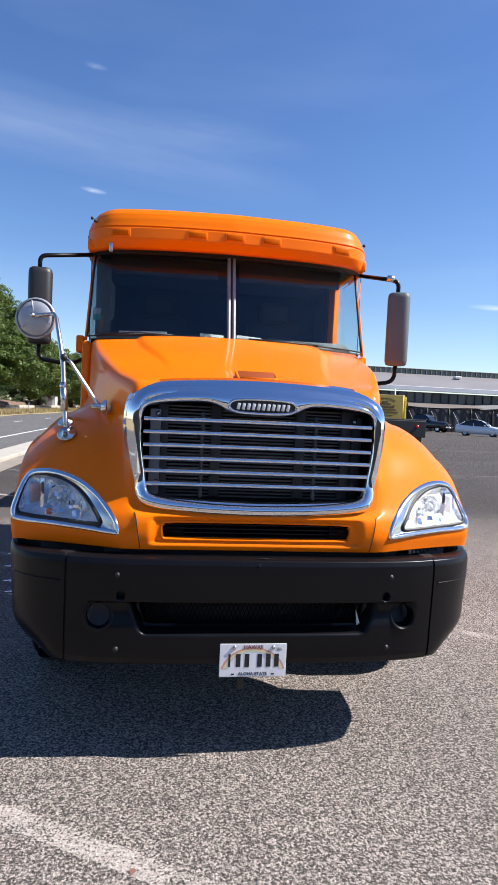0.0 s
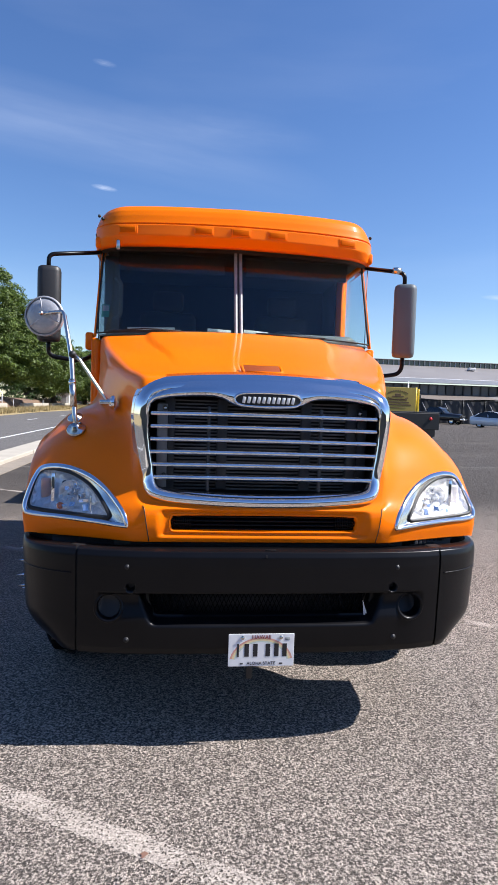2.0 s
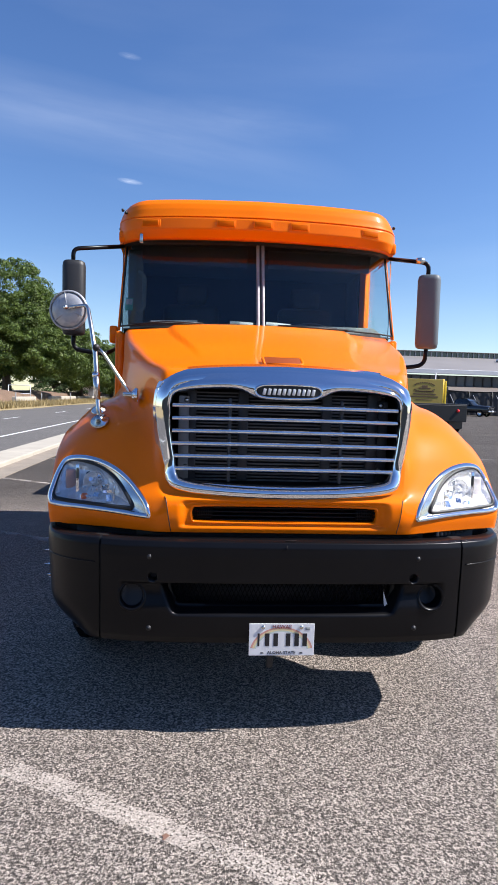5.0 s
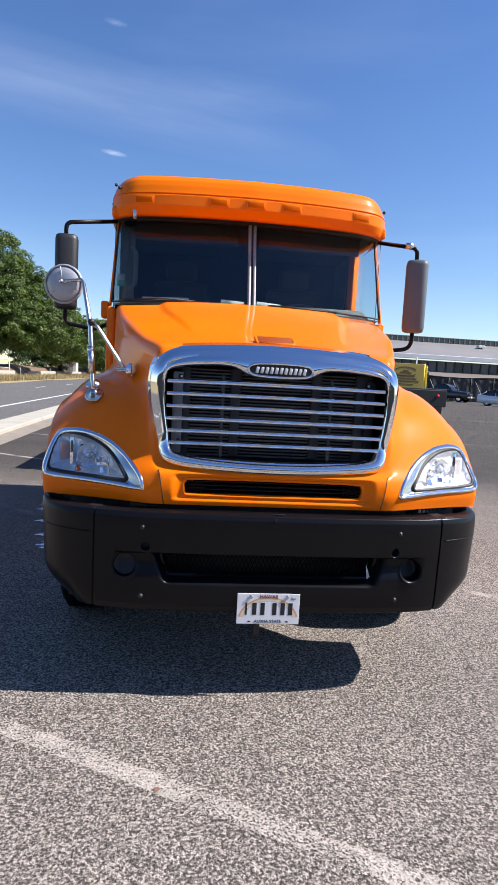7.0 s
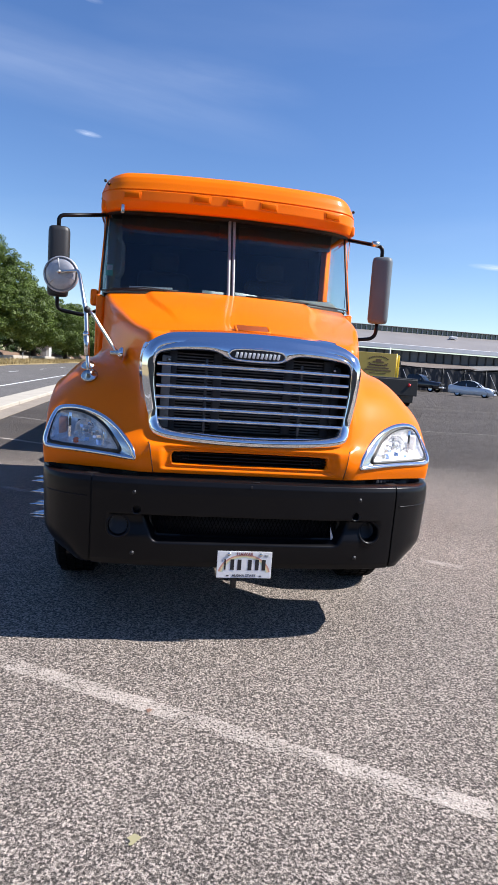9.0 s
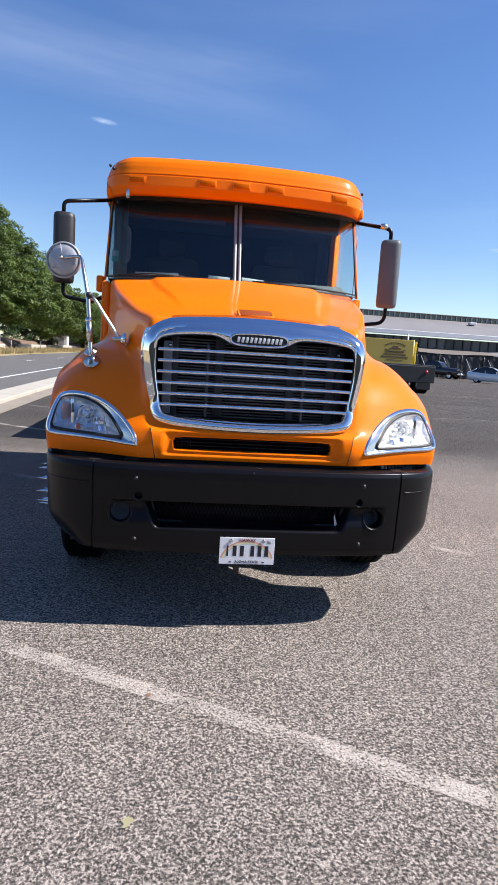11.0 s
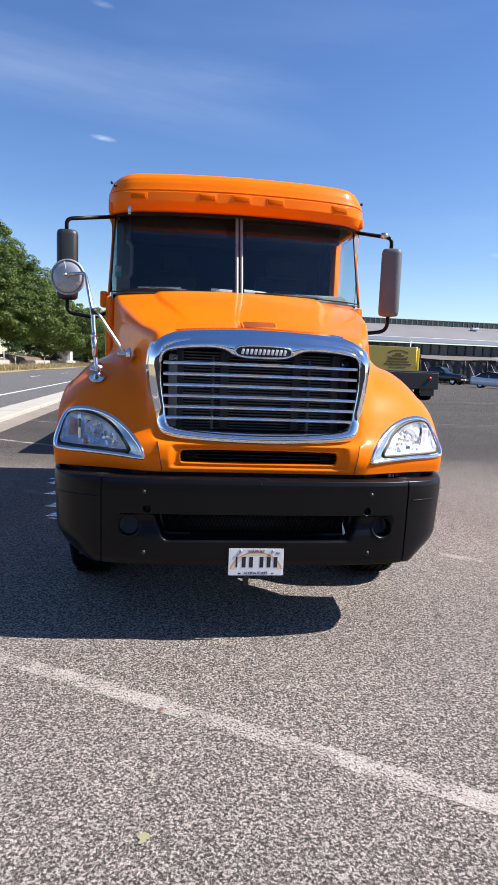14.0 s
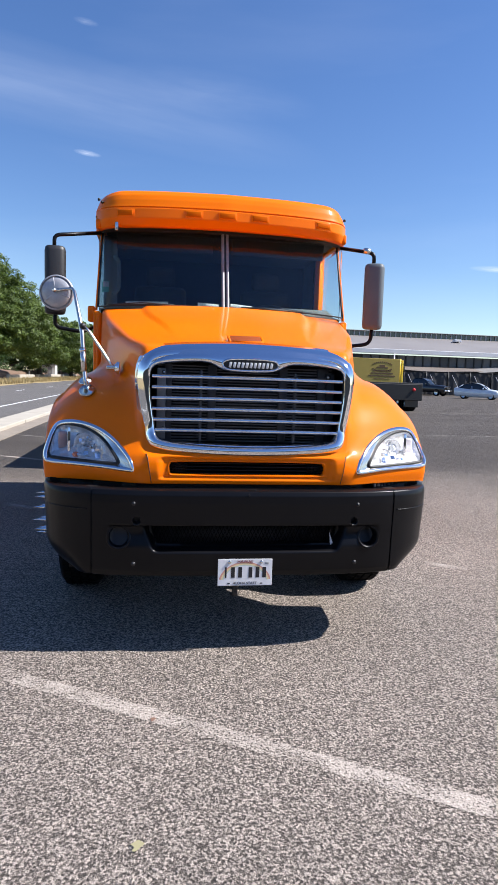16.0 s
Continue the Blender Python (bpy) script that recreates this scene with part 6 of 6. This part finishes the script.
for k in range(3):
    a = 0.35 + k * 2 * math.pi / 3
    part("rib", box(0.085, 0.006, 0.007, (0.052, -0.018, 0), 0.003), GLOSS_GREY, pole).matrix_local = pose(-1.151, 0.780, 2.042, 0, 0, -8) @ Matrix.Rotation(a, 4, "Y")
part("hub", spin([(0.001, -0.03), (0.011, -0.026), (0.012, 0.0)], 16), STEEL, pole).matrix_local = pose(-1.155, 0.738, 2.05)


# --- wheels, axle, chassis
def truck_wheel(x, y, spikes):
    s = 1 if x > 0 else -1
    r, w = 0.51, 0.285
    t = part("wheel", spin([(0.30, -w / 2), (0.44, -w / 2), (0.49, -w * 0.46), (r, -w * 0.36), (r, w * 0.36), (0.49, w * 0.46), (0.44, w / 2), (0.30, w / 2)], 48, "x"), RUBBER, truck, "black tyre")
    t.matrix_local = pose(x, y, r)
    for k in range(60):
        a = 2 * math.pi * k / 60
        for q in (-0.085, -0.028, 0.028, 0.085):
            if k == 0 and q == -0.085:
                block = part("tread_block", box(0.045, 0.040, 0.016, (0, 0, 0), 0.003), RUBBER, t, smooth=False)
                o_ = block
            else:
                o_ = again(block, "tread_block", Matrix(), t)
            o_.matrix_local = Matrix.Rotation(a, 4, "X") @ pose(q, 0.012 * (1 if abs(q) > 0.05 else -1), r + 0.004)
    part("rim", spin([(0.001, s * 0.17), (0.175, s * 0.172), (0.185, s * 0.15), (0.20, -s * 0.02), (0.27, -s * 0.05), (0.295, s * w * 0.45), (0.305, s * w * 0.48)], 40, "x"), CHROME, t)
    part("hub_cap", spin([(0.001, s * 0.24), (0.05, s * 0.235), (0.085, s * 0.21), (0.10, s * 0.16)], 24, "x"), CHROME, t)
    if spikes:
        for k in range(10):
            a = 2 * math.pi * (k + 0.25) / 10
            o_ = part("spike_nut_cover", spin([(0.018, 0.0), (0.019, s * 0.04), (0.012, s * 0.07), (0.001, s * 0.125)], 12, "x"), CHROME, t, "chrome spike nut cover")
            o_.matrix_local = pose(s * 0.235, 0.145 * math.cos(a), 0.145 * math.sin(a))
    return t


truck_wheel(-1.03, 1.38, True)
truck_wheel(1.03, 1.38, True)
for y in (6.0, 7.3):
    for x in (-0.95, 0.95):
        t = part("rear_wheel", spin([(0.30, -0.3), (0.49, -0.3), (0.51, -0.24), (0.51, 0.24), (0.49, 0.3), (0.30, 0.3)], 32, "x"), RUBBER, truck)
        t.matrix_local = pose(x, y, 0.51)
part("axle", tube([(-0.95, 1.38, 0.48), (-0.5, 1.38, 0.40), (0.5, 1.38, 0.40), (0.95, 1.38, 0.48)], 0.06, 8), DARK_METAL, truck)
for s in (-1, 1):
    part("chassis_rail", box(0.09, 7.6, 0.26, (s * 0.43, 4.2, 0.86), 0.01), DARK_METAL, truck)
    part("inner_arch", grid([[Vector((s * x, 1.32 - 0.70 * math.cos(a), 0.66 + 0.62 * math.sin(a))) for a in np.linspace(0.75, math.pi - 0.1, 16)] for x in (0.62, 1.10)]), BLACK, truck)
    part("tank", tube([(s * 0.82, 2.9, 0.72), (s * 0.82, 4.3, 0.72)], 0.31, 24), STEEL, truck, "polished fuel tank")
    part("step", box(0.3, 0.7, 0.08, (s * 0.9, 2.35, 0.5), 0.02), STEEL, truck)
for s in (-1, 1):
    part("fender_flange", box(0.23, 0.012, 0.20, (s * 1.015, 0.42, 0.90), 0.004), BLACK, truck)
    # black sheet added to hide sunlit ground showing past the tyre
    part("arch_blocker", box(0.34, 0.02, 0.75, (s * 0.70, 1.02, 0.80)), BLACK, truck)
part("engine", box(0.8, 1.2, 0.8, (0, 1.05, 1.05), 0.1), BLACK, truck)
part("front_crossmember", box(1.5, 0.2, 0.2, (0, 0.35, 0.80), 0.02), BLACK, truck)

trailer = thing("semi_trailer", "low grey trailer body coupled behind the truck", "trailer", at=(0, 0, 0))
part("body", box(2.4, 8.0, 0.86, (0, 10.6, 1.48), 0.03), TRAILER, trailer, smooth=False)
part("frame", box(1.0, 7.8, 0.25, (0, 10.6, 0.94)), DARK_METAL, trailer, smooth=False)
for y in (12.6, 13.8):
    for x in (-0.95, 0.95):
        part("wheel", spin([(0.30, -0.28), (0.48, -0.28), (0.5, -0.22), (0.5, 0.22), (0.48, 0.28), (0.30, 0.28)], 28, "x"), RUBBER, trailer).matrix_local = pose(x, y, 0.5)
for x in (-0.7, 0.7):
    part("landing_leg", box(0.12, 0.12, 0.86, (x, 8.3, 0.43), 0.01), DARK_METAL, trailer)
